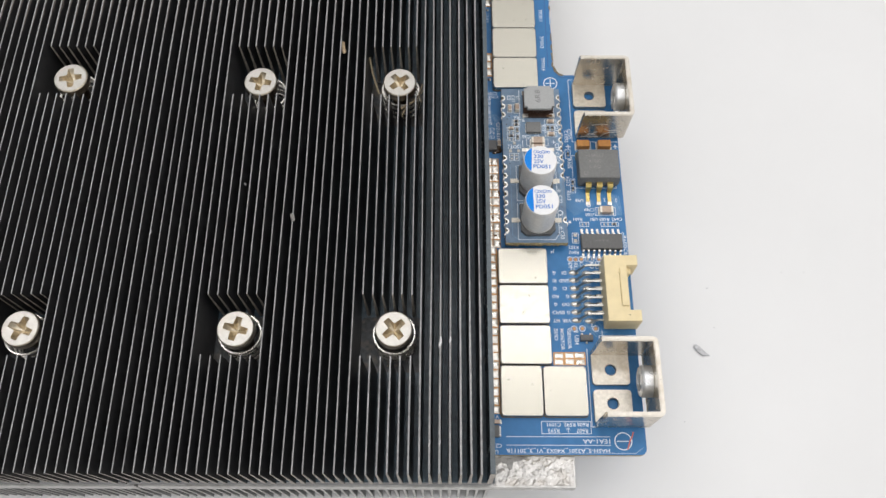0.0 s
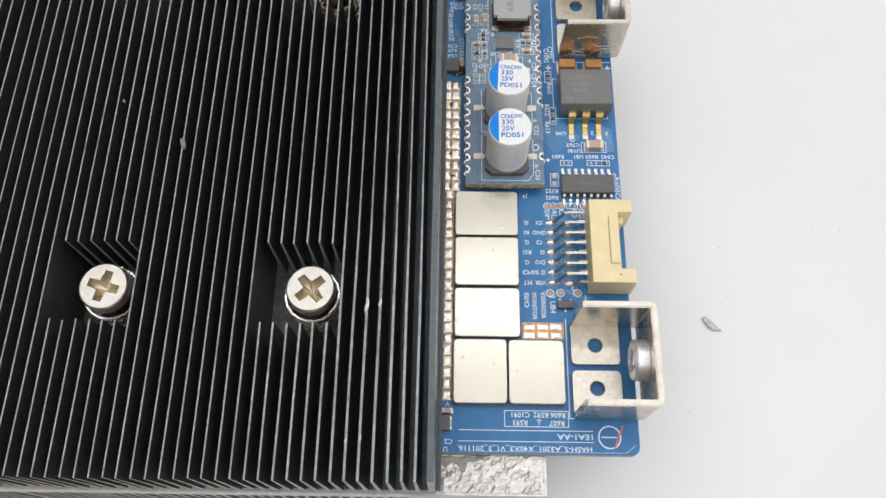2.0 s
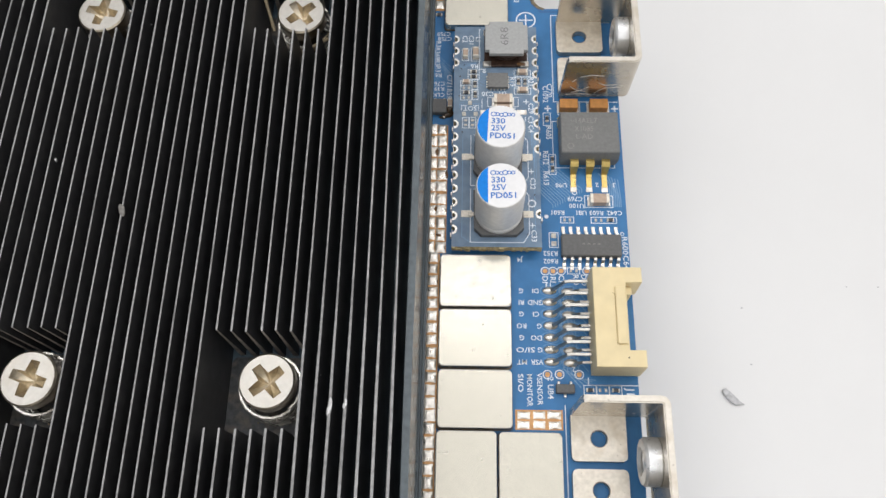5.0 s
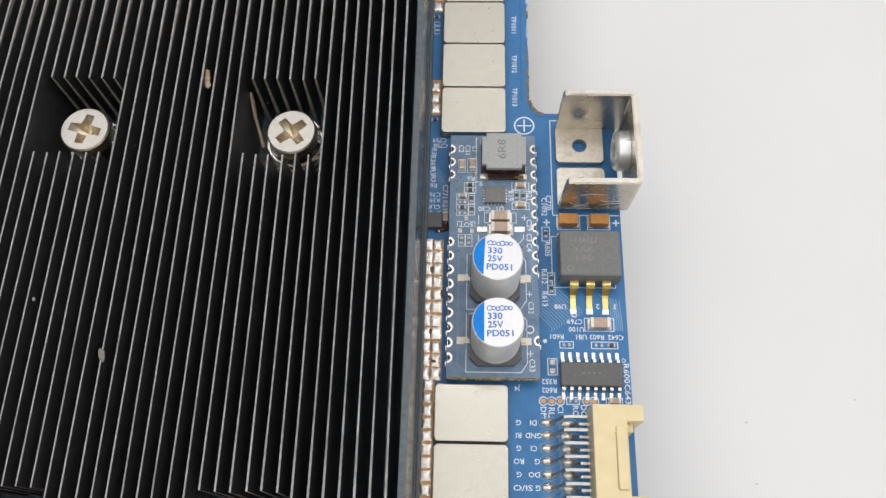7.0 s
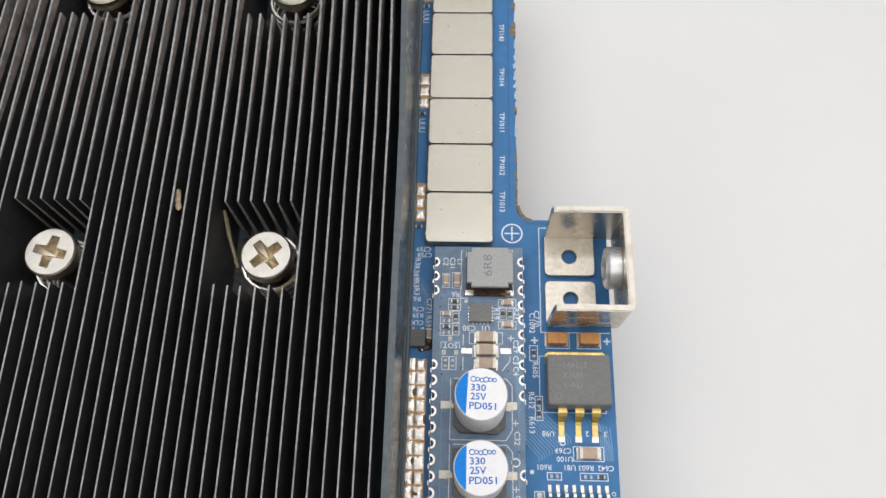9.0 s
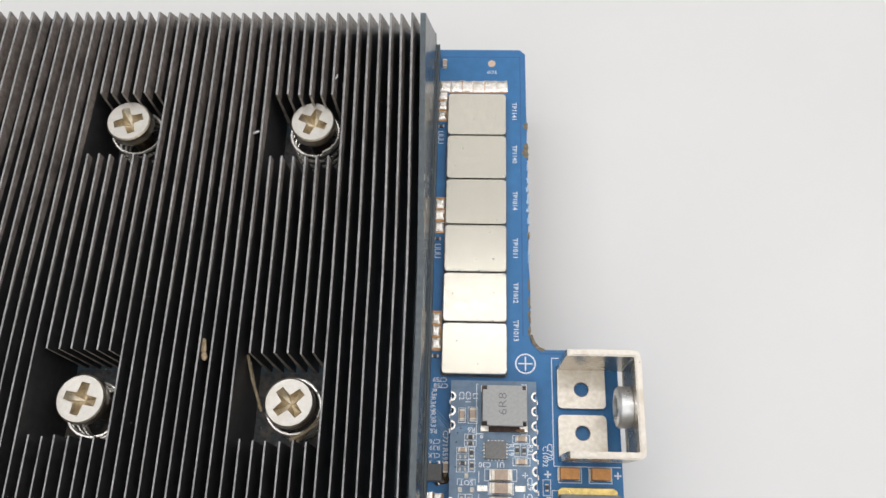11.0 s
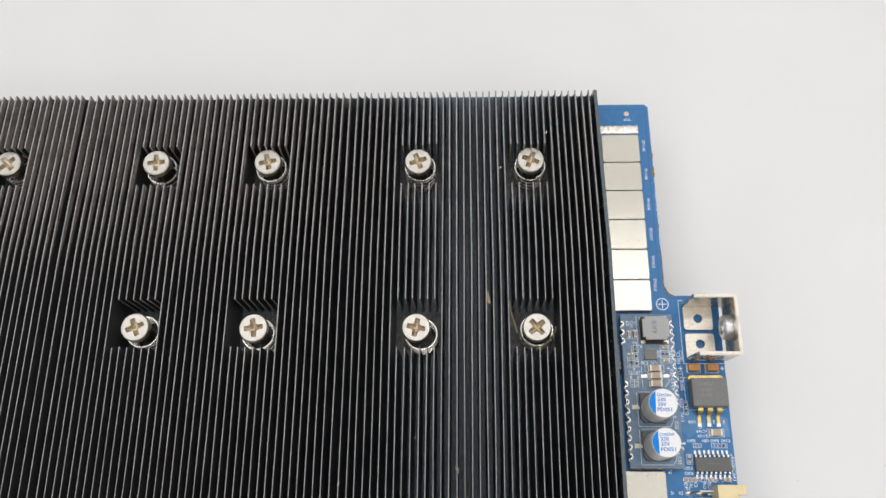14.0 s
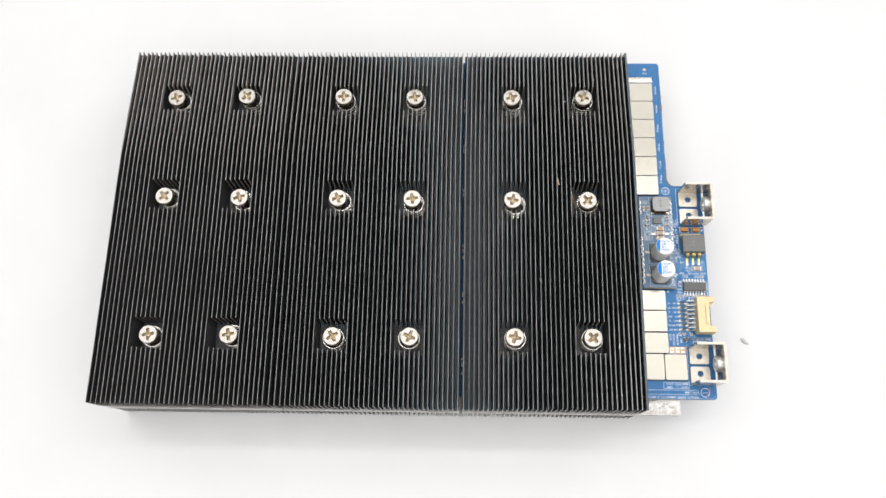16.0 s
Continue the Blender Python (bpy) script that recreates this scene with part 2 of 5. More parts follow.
def place(name, me, parent=None, x=0, y=0, z=0, turn=0, label="", abs_place=False):
    """An object of the mesh; under a parent the place is relative to it."""
    ob = new(name, me)
    if parent is None:
        ob.matrix_world = at(x, y, z, turn)
    else:
        ob.parent = parent
        ob.matrix_basis = pose(x * MM, y * MM, z * MM, 0, 0, turn)
    if label:
        ob["label"] = label
    return ob


def part(name, bm, mat, parent, label="", x=0, y=0, z=0, turn=0):
    return place(name, mesh_of(name, bm, *(mat if isinstance(mat, tuple) else (mat,))), parent, x, y, z, turn, label)


def thing(name, label, category, x=0, y=0, z=0, turn=0, group="", kind=""):
    ob = new(name)
    ob.empty_display_size = 0.002
    ob.matrix_world = at(x, y, z, turn)
    return tagged(ob, label, category, group, kind)


def box(x0, x1, y0, y1, z0, z1, bevel=0.0, seg=2, bm=None):
    own = bmesh.new()
    bmesh.ops.create_cube(own, size=1, matrix=Matrix.Translation(((x0 + x1) / 2, (y0 + y1) / 2, (z0 + z1) / 2)) @ Matrix.Diagonal((x1 - x0, y1 - y0, z1 - z0, 1)))
    if bevel:
        bmesh.ops.bevel(own, geom=own.edges[:], offset=bevel, segments=seg, profile=0.6, affect="EDGES")
    return join(bm, own)


def join(bm, own):
    if bm is None:
        return own
    me = bpy.data.meshes.new("joint")
    own.to_mesh(me)
    own.free()
    bm.from_mesh(me)
    bpy.data.meshes.remove(me)
    return bm


def prism(points, z0, z1, bevel=0.0, bm=None, seg=2):
    own = bmesh.new()
    f = own.faces.new([own.verts.new((px, py, z0)) for px, py in points])
    if f.normal.z == 0:
        own.normal_update()
    f.normal_update()
    if f.normal.z > 0:
        f.normal_flip()
    ext = bmesh.ops.extrude_face_region(own, geom=[f])
    bmesh.ops.translate(own, verts=[v for v in ext["geom"] if isinstance(v, bmesh.types.BMVert)], vec=(0, 0, z1 - z0))
    bmesh.ops.recalc_face_normals(own, faces=own.faces)
    if bevel:
        tops = [e for e in own.edges if all(abs(v.co.z - z1) < 1e-6 for v in e.verts)]
        bmesh.ops.bevel(own, geom=tops, offset=bevel, segments=seg, profile=0.6, affect="EDGES")
    return join(bm, own)


def round_rect(x0, x1, y0, y1, r, n=4):
    pts = []
    for cx, cy, a in ((x1 - r, y1 - r, 0), (x0 + r, y1 - r, 90), (x0 + r, y0 + r, 180), (x1 - r, y0 + r, 270)):
        for k in range(n + 1):
            t = radians(a + 90 * k / n)
            pts.append((cx + r * math.cos(t), cy + r * math.sin(t)))
    return pts


def disc(cx, cy, r, n=32):
    return [(cx + r * math.cos(2 * math.pi * k / n), cy + r * math.sin(2 * math.pi * k / n)) for k in range(n)]


def plate_with_holes(outer, holes, z0, z1):
    """A flat plate with holes right through it."""
    own = bmesh.new()
    edges = []
    for loop in (outer, *holes):
        vs = [own.verts.new((px, py, z1)) for px, py in loop]
        edges += [own.edges.new((vs[k], vs[(k + 1) % len(vs)])) for k in range(len(vs))]
    res = bmesh.ops.triangle_fill(own, edges=edges, use_beauty=True)
    faces = [g for g in res["geom"] if isinstance(g, bmesh.types.BMFace)]
    ext = bmesh.ops.extrude_face_region(own, geom=faces)
    bmesh.ops.translate(own, verts=[v for v in ext["geom"] if isinstance(v, bmesh.types.BMVert)], vec=(0, 0, z0 - z1))
    bmesh.ops.recalc_face_normals(own, faces=own.faces)
    return own


def lathe(profile, n=32, bm=None):
    """Turns a profile of (radius, height) about the upright axis; a zero radius closes it."""
    own = bmesh.new()
    rings = []
    for r, z in profile:
        rings.append([own.verts.new((0, 0, z))] if r == 0 else [own.verts.new((r * math.cos(2 * math.pi * k / n), r * math.sin(2 * math.pi * k / n), z)) for k in range(n)])
    for a, b in zip(rings, rings[1:]):
        for k in range(n):
            q = [a[k % len(a)], a[(k + 1) % len(a)], b[(k + 1) % len(b)], b[k % len(b)]]
            q = [v for i, v in enumerate(q) if v not in q[:i]]
            own.faces.new(q)
    bmesh.ops.recalc_face_normals(own, faces=own.faces)
    return join(bm, own)


def smooth(me, angle=40):
    me.shade_smooth()
    me.set_sharp_from_angle(angle=radians(angle))
    return me


def tube(points, r, sides=8, turn=0.0):
    """A round wire along points."""
    own = bmesh.new()
    pts = [Vector(p) for p in points]
    rings = []
    for k, p in enumerate(pts):
        d = (pts[min(k + 1, len(pts) - 1)] - pts[max(k - 1, 0)]).normalized()
        u = d.cross(Vector((0, 0, 1)))
        u = u.normalized() if u.length > 1e-4 else Vector((1, 0, 0))
        w = d.cross(u)
        rings.append([own.verts.new(p + r * (math.cos(2 * math.pi * s / sides + turn) * u + math.sin(2 * math.pi * s / sides + turn) * w)) for s in range(sides)])
    for a, b in zip(rings, rings[1:]):
        for s in range(sides):
            own.faces.new((a[s], a[(s + 1) % sides], b[(s + 1) % sides], b[s]))
    own.faces.new(rings[0]), own.faces.new(rings[-1])
    bmesh.ops.recalc_face_normals(own, faces=own.faces)
    return own


def frame_line(points, w, z, closed=True, h=0.02):
    """A printed line of width w along points, on the surface z, in one mitred strip."""
    own = bmesh.new()
    n = len(points)
    pairs = []
    for k in range(n):
        p = Vector(points[k])
        a = Vector(points[(k - 1) % n]) if closed or k else None
        b = Vector(points[(k + 1) % n]) if closed or k < n - 1 else None
        d1 = (p - a).normalized() if a else (b - p).normalized()
        d2 = (b - p).normalized() if b else d1
        n1, n2 = Vector((-d1.y, d1.x)), Vector((-d2.y, d2.x))
        m = n1 + n2
        m = m * (w / max(m.dot(m), 0.4))
        pairs.append([own.verts.new((q.x, q.y, z + h)) for q in (p - m, p + m)])
    for k in range(n if closed else n - 1):
        (a, b), (c, d) = pairs[k], pairs[(k + 1) % n]
        own.faces.new((a, c, d, b))
    for f in own.faces:
        f.normal_update()
        if f.normal.z < 0:
            f.normal_flip()
    return own


def rect(x0, x1, y0, y1):
    return [(x0, y0), (x1, y0), (x1, y1), (x0, y1)]


def text_mesh(words, height, width=None, bold=0.0):
    """Words in the built-in font, centred; height of the capitals and whole width in millimetres."""
    cu = bpy.data.curves.new("letters", "FONT")
    cu.body, cu.align_x, cu.align_y = words, "CENTER", "CENTER"
    cu.size, cu.offset, cu.resolution_u, cu.fill_mode = 1.0, bold, 2, "FRONT"
    tmp = new("letters", cu)
    me = bpy.data.meshes.new_from_object(tmp.evaluated_get(bpy.context.evaluated_depsgraph_get()))
    bpy.data.objects.remove(tmp)
    bpy.data.curves.remove(cu)
    xs = [v.co.x for v in me.vertices]
    sy = height / 0.72
    sx = width / (max(xs) - min(xs)) if width else sy
    me.transform(Matrix.Diagonal((sx * MM, sy * MM, 1, 1)))
    return me


def print_text(words, x, y, h, parent, mat, turn=180, width=None, z=0.025, name="printed_text", bold=0.012):
    me = text_mesh(words, h, width, bold)
    me.materials.append(mat)
    return place(name, me, parent, x, y, z, turn)

# ---- the room ----
def slab(name, x0, x1, y0, y1, z0, z1, mat, label, category):
    own = bmesh.new()
    bmesh.ops.create_cube(own, size=1, matrix=Matrix.Translation(((x0 + x1) / 2, (y0 + y1) / 2, (z0 + z1) / 2)) @ Matrix.Diagonal((x1 - x0, y1 - y0, z1 - z0, 1)))
    me = bpy.data.meshes.new(name)
    own.to_mesh(me)
    own.free()
    me.materials.append(mat)
    return tagged(new(name, me), label, category, kind="structure")


slab("floor", -2.0, 2.0, -2.0, 2.0, -0.80, -0.75, M_FLOORTILE, "grey floor of the workroom", "floor")
slab("ceiling", -2.0, 2.0, -2.0, 2.0, 1.70, 1.75, M_WALL, "white painted workroom ceiling", "ceiling")
slab("wall_north", -2.0, 2.0, 2.0, 2.05, -0.75, 1.70, M_WALL, "white painted wall behind the table", "wall")
slab("wall_south", -2.0, 2.0, -2.05, -2.0, -0.75, 1.70, M_WALL, "white painted wall before the table", "wall")
slab("wall_east", 2.0, 2.05, -2.0, 2.0, -0.75, 1.70, M_WALL, "white painted side wall", "wall")
slab("wall_west", -2.05, -2.0, -2.0, 2.0, -0.75, 1.70, M_WALL, "white painted side wall", "wall")


def work_table():
    t = new("work_table")
    tagged(t, "white laminate work table under the board", "table")
    own = bmesh.new()
    bmesh.ops.create_cube(own, size=1, matrix=Matrix.Translation((-0.05, 0.1, -0.0125)) @ Matrix.Diagonal((1.8, 1.3, 0.025, 1)))
    bmesh.ops.bevel(own, geom=own.edges[:], offset=0.003, segments=2, affect="EDGES")
    me = bpy.data.meshes.new("tabletop")
    own.to_mesh(me)
    own.free()
    me.materials.append(M_TABLE)
    new("tabletop", me).parent = t
    leg = bpy.data.meshes.new("leg")
    own = bmesh.new()
    bmesh.ops.create_cube(own, size=1, matrix=Matrix.Translation((0, 0, -0.3875)) @ Matrix.Diagonal((0.05, 0.05, 0.725, 1)))
    own.to_mesh(leg)
    own.free()
    leg.materials.append(M_LAMP)
    for lx in (-0.9, 0.8):
        for ly in (-0.5, 0.7):
            o = new("leg", leg)
            o.parent, o.location = t, (lx, ly, 0)


work_table()

# ---- heatsinks: three above the board, three below ----
# each heatsink has 38 fins; those at its edges stand a little apart
FIN_XS = ([20.25] + [18.1 - 2.029 * k for k in range(36)] + [-55.2],
          [-57.55 - 2.045 * k for k in range(37)] + [-133.6],
          [-136.0] + [-138.5 - 2.055 * k for k in range(37)])
COLS = (-191.2, -156.7, -112.1, -77.9, -33.9, 0.0)
ROWS = (112.6, 62.0, 0.1)
POCKETS = ((104.0, 116.3), (55.7, 69.2), (-7.2, 5.9))
POCKET_XS = (-190.9, -158.0, -111.7, -79.0, -33.6, -1.15)
FIN_FRONT, FIN_BACK, FIN_TOP, FIN_FLOOR = -30.6, 133.9, 20.3, 5.8
RIGHTS = (20.1, -57.5, -136.0)


def fin_bmesh(runs, z0, z1, t0, t1, rng, lean=0.0, sheen_depth=0.0, tail=0.0, lit_width=1.0):
    """A fin along y in one or more runs: thin at the tip, thick at the root, slightly wavy; slot 0 sides, slot 1 worn edges."""
    bm = bmesh.new()
    ph = rng.uniform(0, 6)
    last = None
    for a, b in runs:
        n = max(2, int((b - a) / 12))
        rows = []
        for k in range(n + 1):
            y = a + (b - a) * k / n
            w = 0.05 * math.sin(y * 0.045 + ph) + 0.03 * math.sin(y * 0.13 + 2 * ph) + lean * max(0, (y - 86) / 48)
            # wider pale tips at front and back stand in for light on the sides
            tip = t1 * float(np.interp(y, (-31, 0, 18, 80, 134), (lit_width, lit_width, 1.0, 1.5, 1.9))) if t1 < 0.3 else t1
            # side band in slot 3 paints in the sheen, deeper towards the back
            d = 0.03 + sheen_depth * min(1.0, max(0.0, (y - 74) / 45))
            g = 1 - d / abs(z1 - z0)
            tm, zm, wm = t0 + (tip - t0) * g, z0 + (z1 - z0) * g, w * g
            rows.append([bm.verts.new(c) for c in ((-t0 / 2, y, z0), (-tm / 2 + wm, y, zm), (-tip / 2 + w, y, z1), (tip / 2 + w, y, z1), (tm / 2 + wm, y, zm), (t0 / 2, y, z0))])
        for p, q in zip(rows, rows[1:]):
            for i, slot in ((0, 0), (1, 3 if sheen_depth else 0), (2, 1), (3, 3 if sheen_depth else 0), (4, 0)):
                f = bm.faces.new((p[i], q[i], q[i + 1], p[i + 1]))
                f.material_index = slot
        if last:
            bm.faces.new((last[0], rows[0][0], rows[0][5], last[5]))
        last = rows[-1]
        if b == runs[-1][1]:
            for v in (last[0], last[5]):
                v.co.y += tail
        for end in (rows[0], rows[-1]):
            bm.faces.new(end).material_index = 2
    bmesh.ops.recalc_face_normals(bm, faces=bm.faces)
    return bm


def bend(x):
    """How far the back ends of the fins are bent sideways at the place x."""
    return float(np.interp(x, (-212, -130, -46, 20), (1.9, 1.4, 0.5, -1.2)))


def upper_heatsink(index):
    right = RIGHTS[index]
    xs = [x - right for x in FIN_XS[index]]
    rng = random.Random(20 + index)
    hs = thing("heatsink", "black anodised finned heatsink with pale worn fin edges", "heatsink", right, 0, 0, group="heatsinks on the board")
    span = -xs[-1]
    left = -span - 0.7
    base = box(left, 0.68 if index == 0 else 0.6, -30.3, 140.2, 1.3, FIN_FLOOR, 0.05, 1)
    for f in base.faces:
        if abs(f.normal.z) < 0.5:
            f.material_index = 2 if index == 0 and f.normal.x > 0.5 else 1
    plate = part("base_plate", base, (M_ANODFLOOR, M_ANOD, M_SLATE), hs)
    if index == 0:
        for a, b in ((0.62, 0.92), (0.98, 1.42)):
            part("ledge", box(a, b, -30.0, 139.0, 0.35, 3.5, 0.03, 1), M_SLATEDULL, plate, "dull slate ledge")
    mine = [c - right for c in POCKET_XS if right - span - 1 < c < right + 1]
    for k, x in enumerate(xs):
        cuts = [p for c in mine for p in POCKETS if abs(x - c) < 6.0]
        runs, y = [], FIN_FRONT + rng.uniform(-0.12, 0.12)
        for a, b in sorted(cuts):
            runs.append((y, a + rng.uniform(-0.15, 0.15)))
            y = b + rng.uniform(-0.15, 0.15)
        runs.append((y, FIN_BACK + rng.uniform(-0.12, 0.12)))
        side = k == 0 and index == 0
        root, edge = (1.05, 0.98) if side else (0.8, 0.2)
        # front tips beside the circuit board drawn wider, imitating grazing light on fin sides
        lit_width = 1.15 + 0.75 * min(1.0, max(0.0, (right + x + 12) / 24))
        bm = fin_bmesh(runs, FIN_FLOOR - 0.05, FIN_TOP + rng.uniform(-0.08, 0.08), root, edge, rng, bend(right + x), 0.0 if side else rng.uniform(2.0, 3.8), 5.8, lit_width)
        part("fin", bm, (M_SLATE, M_SLATEDULL, M_FINEND) if side else (M_ANOD, M_FINEDGE, M_FINEND, M_FINSHEEN), hs, x=x + rng.uniform(-0.05, 0.05))
    for c in mine:
        for a, b in POCKETS:
            part("screw_pocket", prism(round_rect(c - 6.7, c + 6.7, a + 0.2, b - 0.2, 1.0), FIN_FLOOR, FIN_FLOOR + 0.06), M_DUSTY, plate, "dusty milled pocket floor")
    return hs


for i in range(3):
    upper_heatsink(i)


def lower_heatsink(index):
    right = RIGHTS[index]
    xs = [x - right for x in FIN_XS[index]]
    rng = random.Random(50 + index)
    hs = thing("heatsink", "silvery finned heatsink under the board standing on the table", "heatsink", right, 0, 0, group="heatsinks on the board")
    span = -xs[-1]
    part("base_plate", box(-span - 0.7, 19.4 if index == 0 else 0.9, -30.4, 139.6, -6.2, -2.2, 0.15, 1), M_ALU, hs)
    for x in xs:
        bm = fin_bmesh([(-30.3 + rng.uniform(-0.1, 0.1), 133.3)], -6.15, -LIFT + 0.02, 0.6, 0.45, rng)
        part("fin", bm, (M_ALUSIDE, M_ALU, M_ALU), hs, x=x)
    return hs


for i in range(3):
    lower_heatsink(i)


# ---- circuit board ----
pcb = thing("circuit_board", "blue circuit board with white printing clamped between heatsinks", "circuit board")
OUT = [(-206, -23.7), (53.6, -23.7)] + [(53.6 + 1.4 * math.sin(radians(a)), -22.3 - 1.4 * math.cos(radians(a))) for a in (30, 60, 90)]
OUT += [(55.05, 75.5), (41.6, 75.5)] + [(41.6 - 2.1 * math.sin(radians(a)), 77.6 - 2.1 * math.cos(radians(a))) for a in (30, 60, 90)]
OUT += [(39.42 + 0.16 * noise.noise((0.0, y * 0.21, 5.0)) + 0.07 * noise.noise((0.0, y * 0.9, 2.0)) + 0.22 * max(0.0, 1 - abs(y - 86) / 9), y) for y in range(80, 124, 1)]
OUT += [(39.35, 125), (39.3, 139.0), (38.2, 140.1), (-206, 140.1)]
bm = prism(OUT, -1.6, 0)
for f in bm.faces:
    if abs(f.normal.z) < 0.5:
        f.material_index = 1
part("board", bm, (M_PCB, M_FR4), pcb)


# ---- screws with springs ----
def screw_meshes():
    head = bmesh.new()
    r, w, l = 4.0, 0.85, 2.65
    cross = []
    for q in range(4):
        c, s = math.cos(q * math.pi / 2), math.sin(q * math.pi / 2)
        for px, py in ((w, w), (w * 0.8, l)):
            cross.append((px * c - py * s, px * s + py * c))
        cross.append((-w * 0.8 * c - l * s, -w * 0.8 * s + l * c))
    edges, loops = [], []
    for loop in (disc(0, 0, r - 0.25, 40), cross):
        vs = [head.verts.new((px, py, 0)) for px, py in loop]
        loops.append(vs)
        edges += [head.edges.new((vs[k], vs[(k + 1) % len(vs)])) for k in range(len(vs))]
    bmesh.ops.triangle_fill(head, edges=edges, use_beauty=True)
    low = [head.verts.new((v.co.x * 0.62, v.co.y * 0.62, -1.5)) for v in loops[1]]
    for k in range(len(low)):
        head.faces.new((loops[1][k], loops[1][(k + 1) % len(low)], low[(k + 1) % len(low)], low[k])).material_index = 1
    tip = head.verts.new((0, 0, -2.1))
    for k in range(len(low)):
        head.faces.new((low[k], low[(k + 1) % len(low)], tip)).material_index = 1
    prev = loops[0]
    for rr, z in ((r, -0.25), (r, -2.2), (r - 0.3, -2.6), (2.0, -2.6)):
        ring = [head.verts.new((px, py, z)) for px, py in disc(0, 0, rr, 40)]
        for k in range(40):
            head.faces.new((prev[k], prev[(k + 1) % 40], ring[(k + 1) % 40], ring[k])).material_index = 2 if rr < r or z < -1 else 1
        prev = ring
    bmesh.ops.recalc_face_normals(head, faces=head.faces)
    head_me = smooth(mesh_of("head", head, M_SCREW, M_GOLDISH, M_SHANK))
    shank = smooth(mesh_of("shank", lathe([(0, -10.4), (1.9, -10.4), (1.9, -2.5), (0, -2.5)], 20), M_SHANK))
    coil = []
    for k in range(91):
        turn = k / 20
        coil.append((4.45 * math.cos(turn * 2 * math.pi), 4.45 * math.sin(turn * 2 * math.pi), -2.95 - 0.9 * min(turn, 1) - 2.15 * max(0, min(turn - 1, 2.85)) - 0.5 * max(0, turn - 3.85)))
    spring_me = smooth(mesh_of("spring", tube(coil, 0.27, 6), M_SPRING))
    return head_me, shank, spring_me


M_GOLDISH = material("worn_recess_plating", (0.60, 0.53, 0.41), 0.38, 1.0, noise_mm=0.6, vary=0.2, bump=0.3, bump_mm=0.5)
HEAD, SHANK, SPRING = screw_meshes()
rng = random.Random(7)
# how far each screw sits off the grid, and the height of its head, column by column
OFF = ((-0.30, -0.72, 16.9), (-0.52, 0.65, 16.8), (-0.26, -0.93, 16.3), (-1.34, -0.03, 17.5), (-0.59, 0.08, 17.1), (0.15, -0.57, 16.4), (-0.24, -0.52, 18.3), (-0.48, 0.03, 17.4), (0.45, -0.86, 16.7), (-1.28, 0.12, 16.9), (-1.01, -0.41, 18.3), (-0.65, -0.65, 16.9), (-0.13, -0.22, 17.3), (0.01, 0.14, 16.2), (0.45, -0.27, 15.9), (-0.58, 0.43, 16.4), (-0.27, 0.30, 15.7), (0.00, 0.02, 15.1))
TURNS = (20, 45, 8, 42, 20, 10, 5, 22, 30, 12, 8, -22, 20, -12, -15, -22, 40, 40)
SPRING_OFF = {(5, 2): (-0.15, -0.1), (4, 1): (1.5, -0.9), (5, 1): (0.0, -0.2), (4, 0): (0.3, -0.6), (5, 0): (0.2, -0.6), (0, 0): (1.2, -0.9), (1, 0): (0.9, -0.9), (2, 0): (0.5, -0.7), (3, 0): (0.3, -0.7), (0, 1): (1.0, -1.0), (1, 1): (0.9, -0.9), (2, 1): (0.8, -0.9), (3, 1): (0.4, -1.0), (0, 2): (0.9, -0.6), (1, 2): (1.1, -0.3)}
for i, c in enumerate(COLS):
    for j, r in enumerate(ROWS):
        s = thing("spring_screw", "nickel cross-head screw over a coil spring in the fins", "screw", c + OFF[i * 3 + j][0], r + OFF[i * 3 + j][1], OFF[i * 3 + j][2], TURNS[i * 3 + j], "heatsink screws")
        place("head", HEAD, s)
        for o in (place("shank", SHANK, s), place("spring", SPRING, s, *SPRING_OFF.get((i, j), (rng.uniform(-0.2, 0.4), rng.uniform(-0.4, 0.1))), 0, rng.uniform(0, 360))):
            o.scale.z = (OFF[i * 3 + j][2] - 5.85) / 10.4

# ---- plates ----
def spreader_plate(x0, x1, y0, y1):
    cx, cy = (x0 + x1) / 2, (y0 + y1) / 2
    t = thing("spreader_plate", "matt nickel-plated metal plate soldered flat on the blue board", "metal plate", cx, cy, 0, group="plates on the board")
    part("plate", prism(round_rect(x0 - cx, x1 - cx, y0 - cy, y1 - cy, 0.7), 0.02, 1.78, 0.18), M_NICKEL, t)
    part("flux_seam", prism(round_rect(x0 - cx - 0.13, x1 - cx + 0.13, y0 - cy - 0.14, y1 - cy + 0.14, 0.6), 0.0, 0.3, 0.08, seg=1), M_SEAM, t, "thin brown flux seam")
    return t


for k in range(6):
    spreader_plate(23.4, 35.15, 70.5 + 9.68 * k, 79.95 + 9.68 * k)
for y0, y1 in ((15.6, 24.6), (5.8, 15.2), (-3.8, 5.3)):
    spreader_plate(23.45, 35.1, y0, y1)
pitted = [o for o in bpy.data.objects if o.name.startswith("spreader_plate")][6]
rng = random.Random(31)
for k in range(10):
    part("pit", prism(disc(rng.gauss(0.5, 2.2), rng.uniform(0.8, 3.6), rng.uniform(0.04, 0.085), 7), 1.77, 1.785), M_BURNT, pitted, "small dark pit")
spreader_plate(23.35, 32.65, -15.5, -4.2)
spreader_plate(33.0, 42.6, -15.5, -4.3)


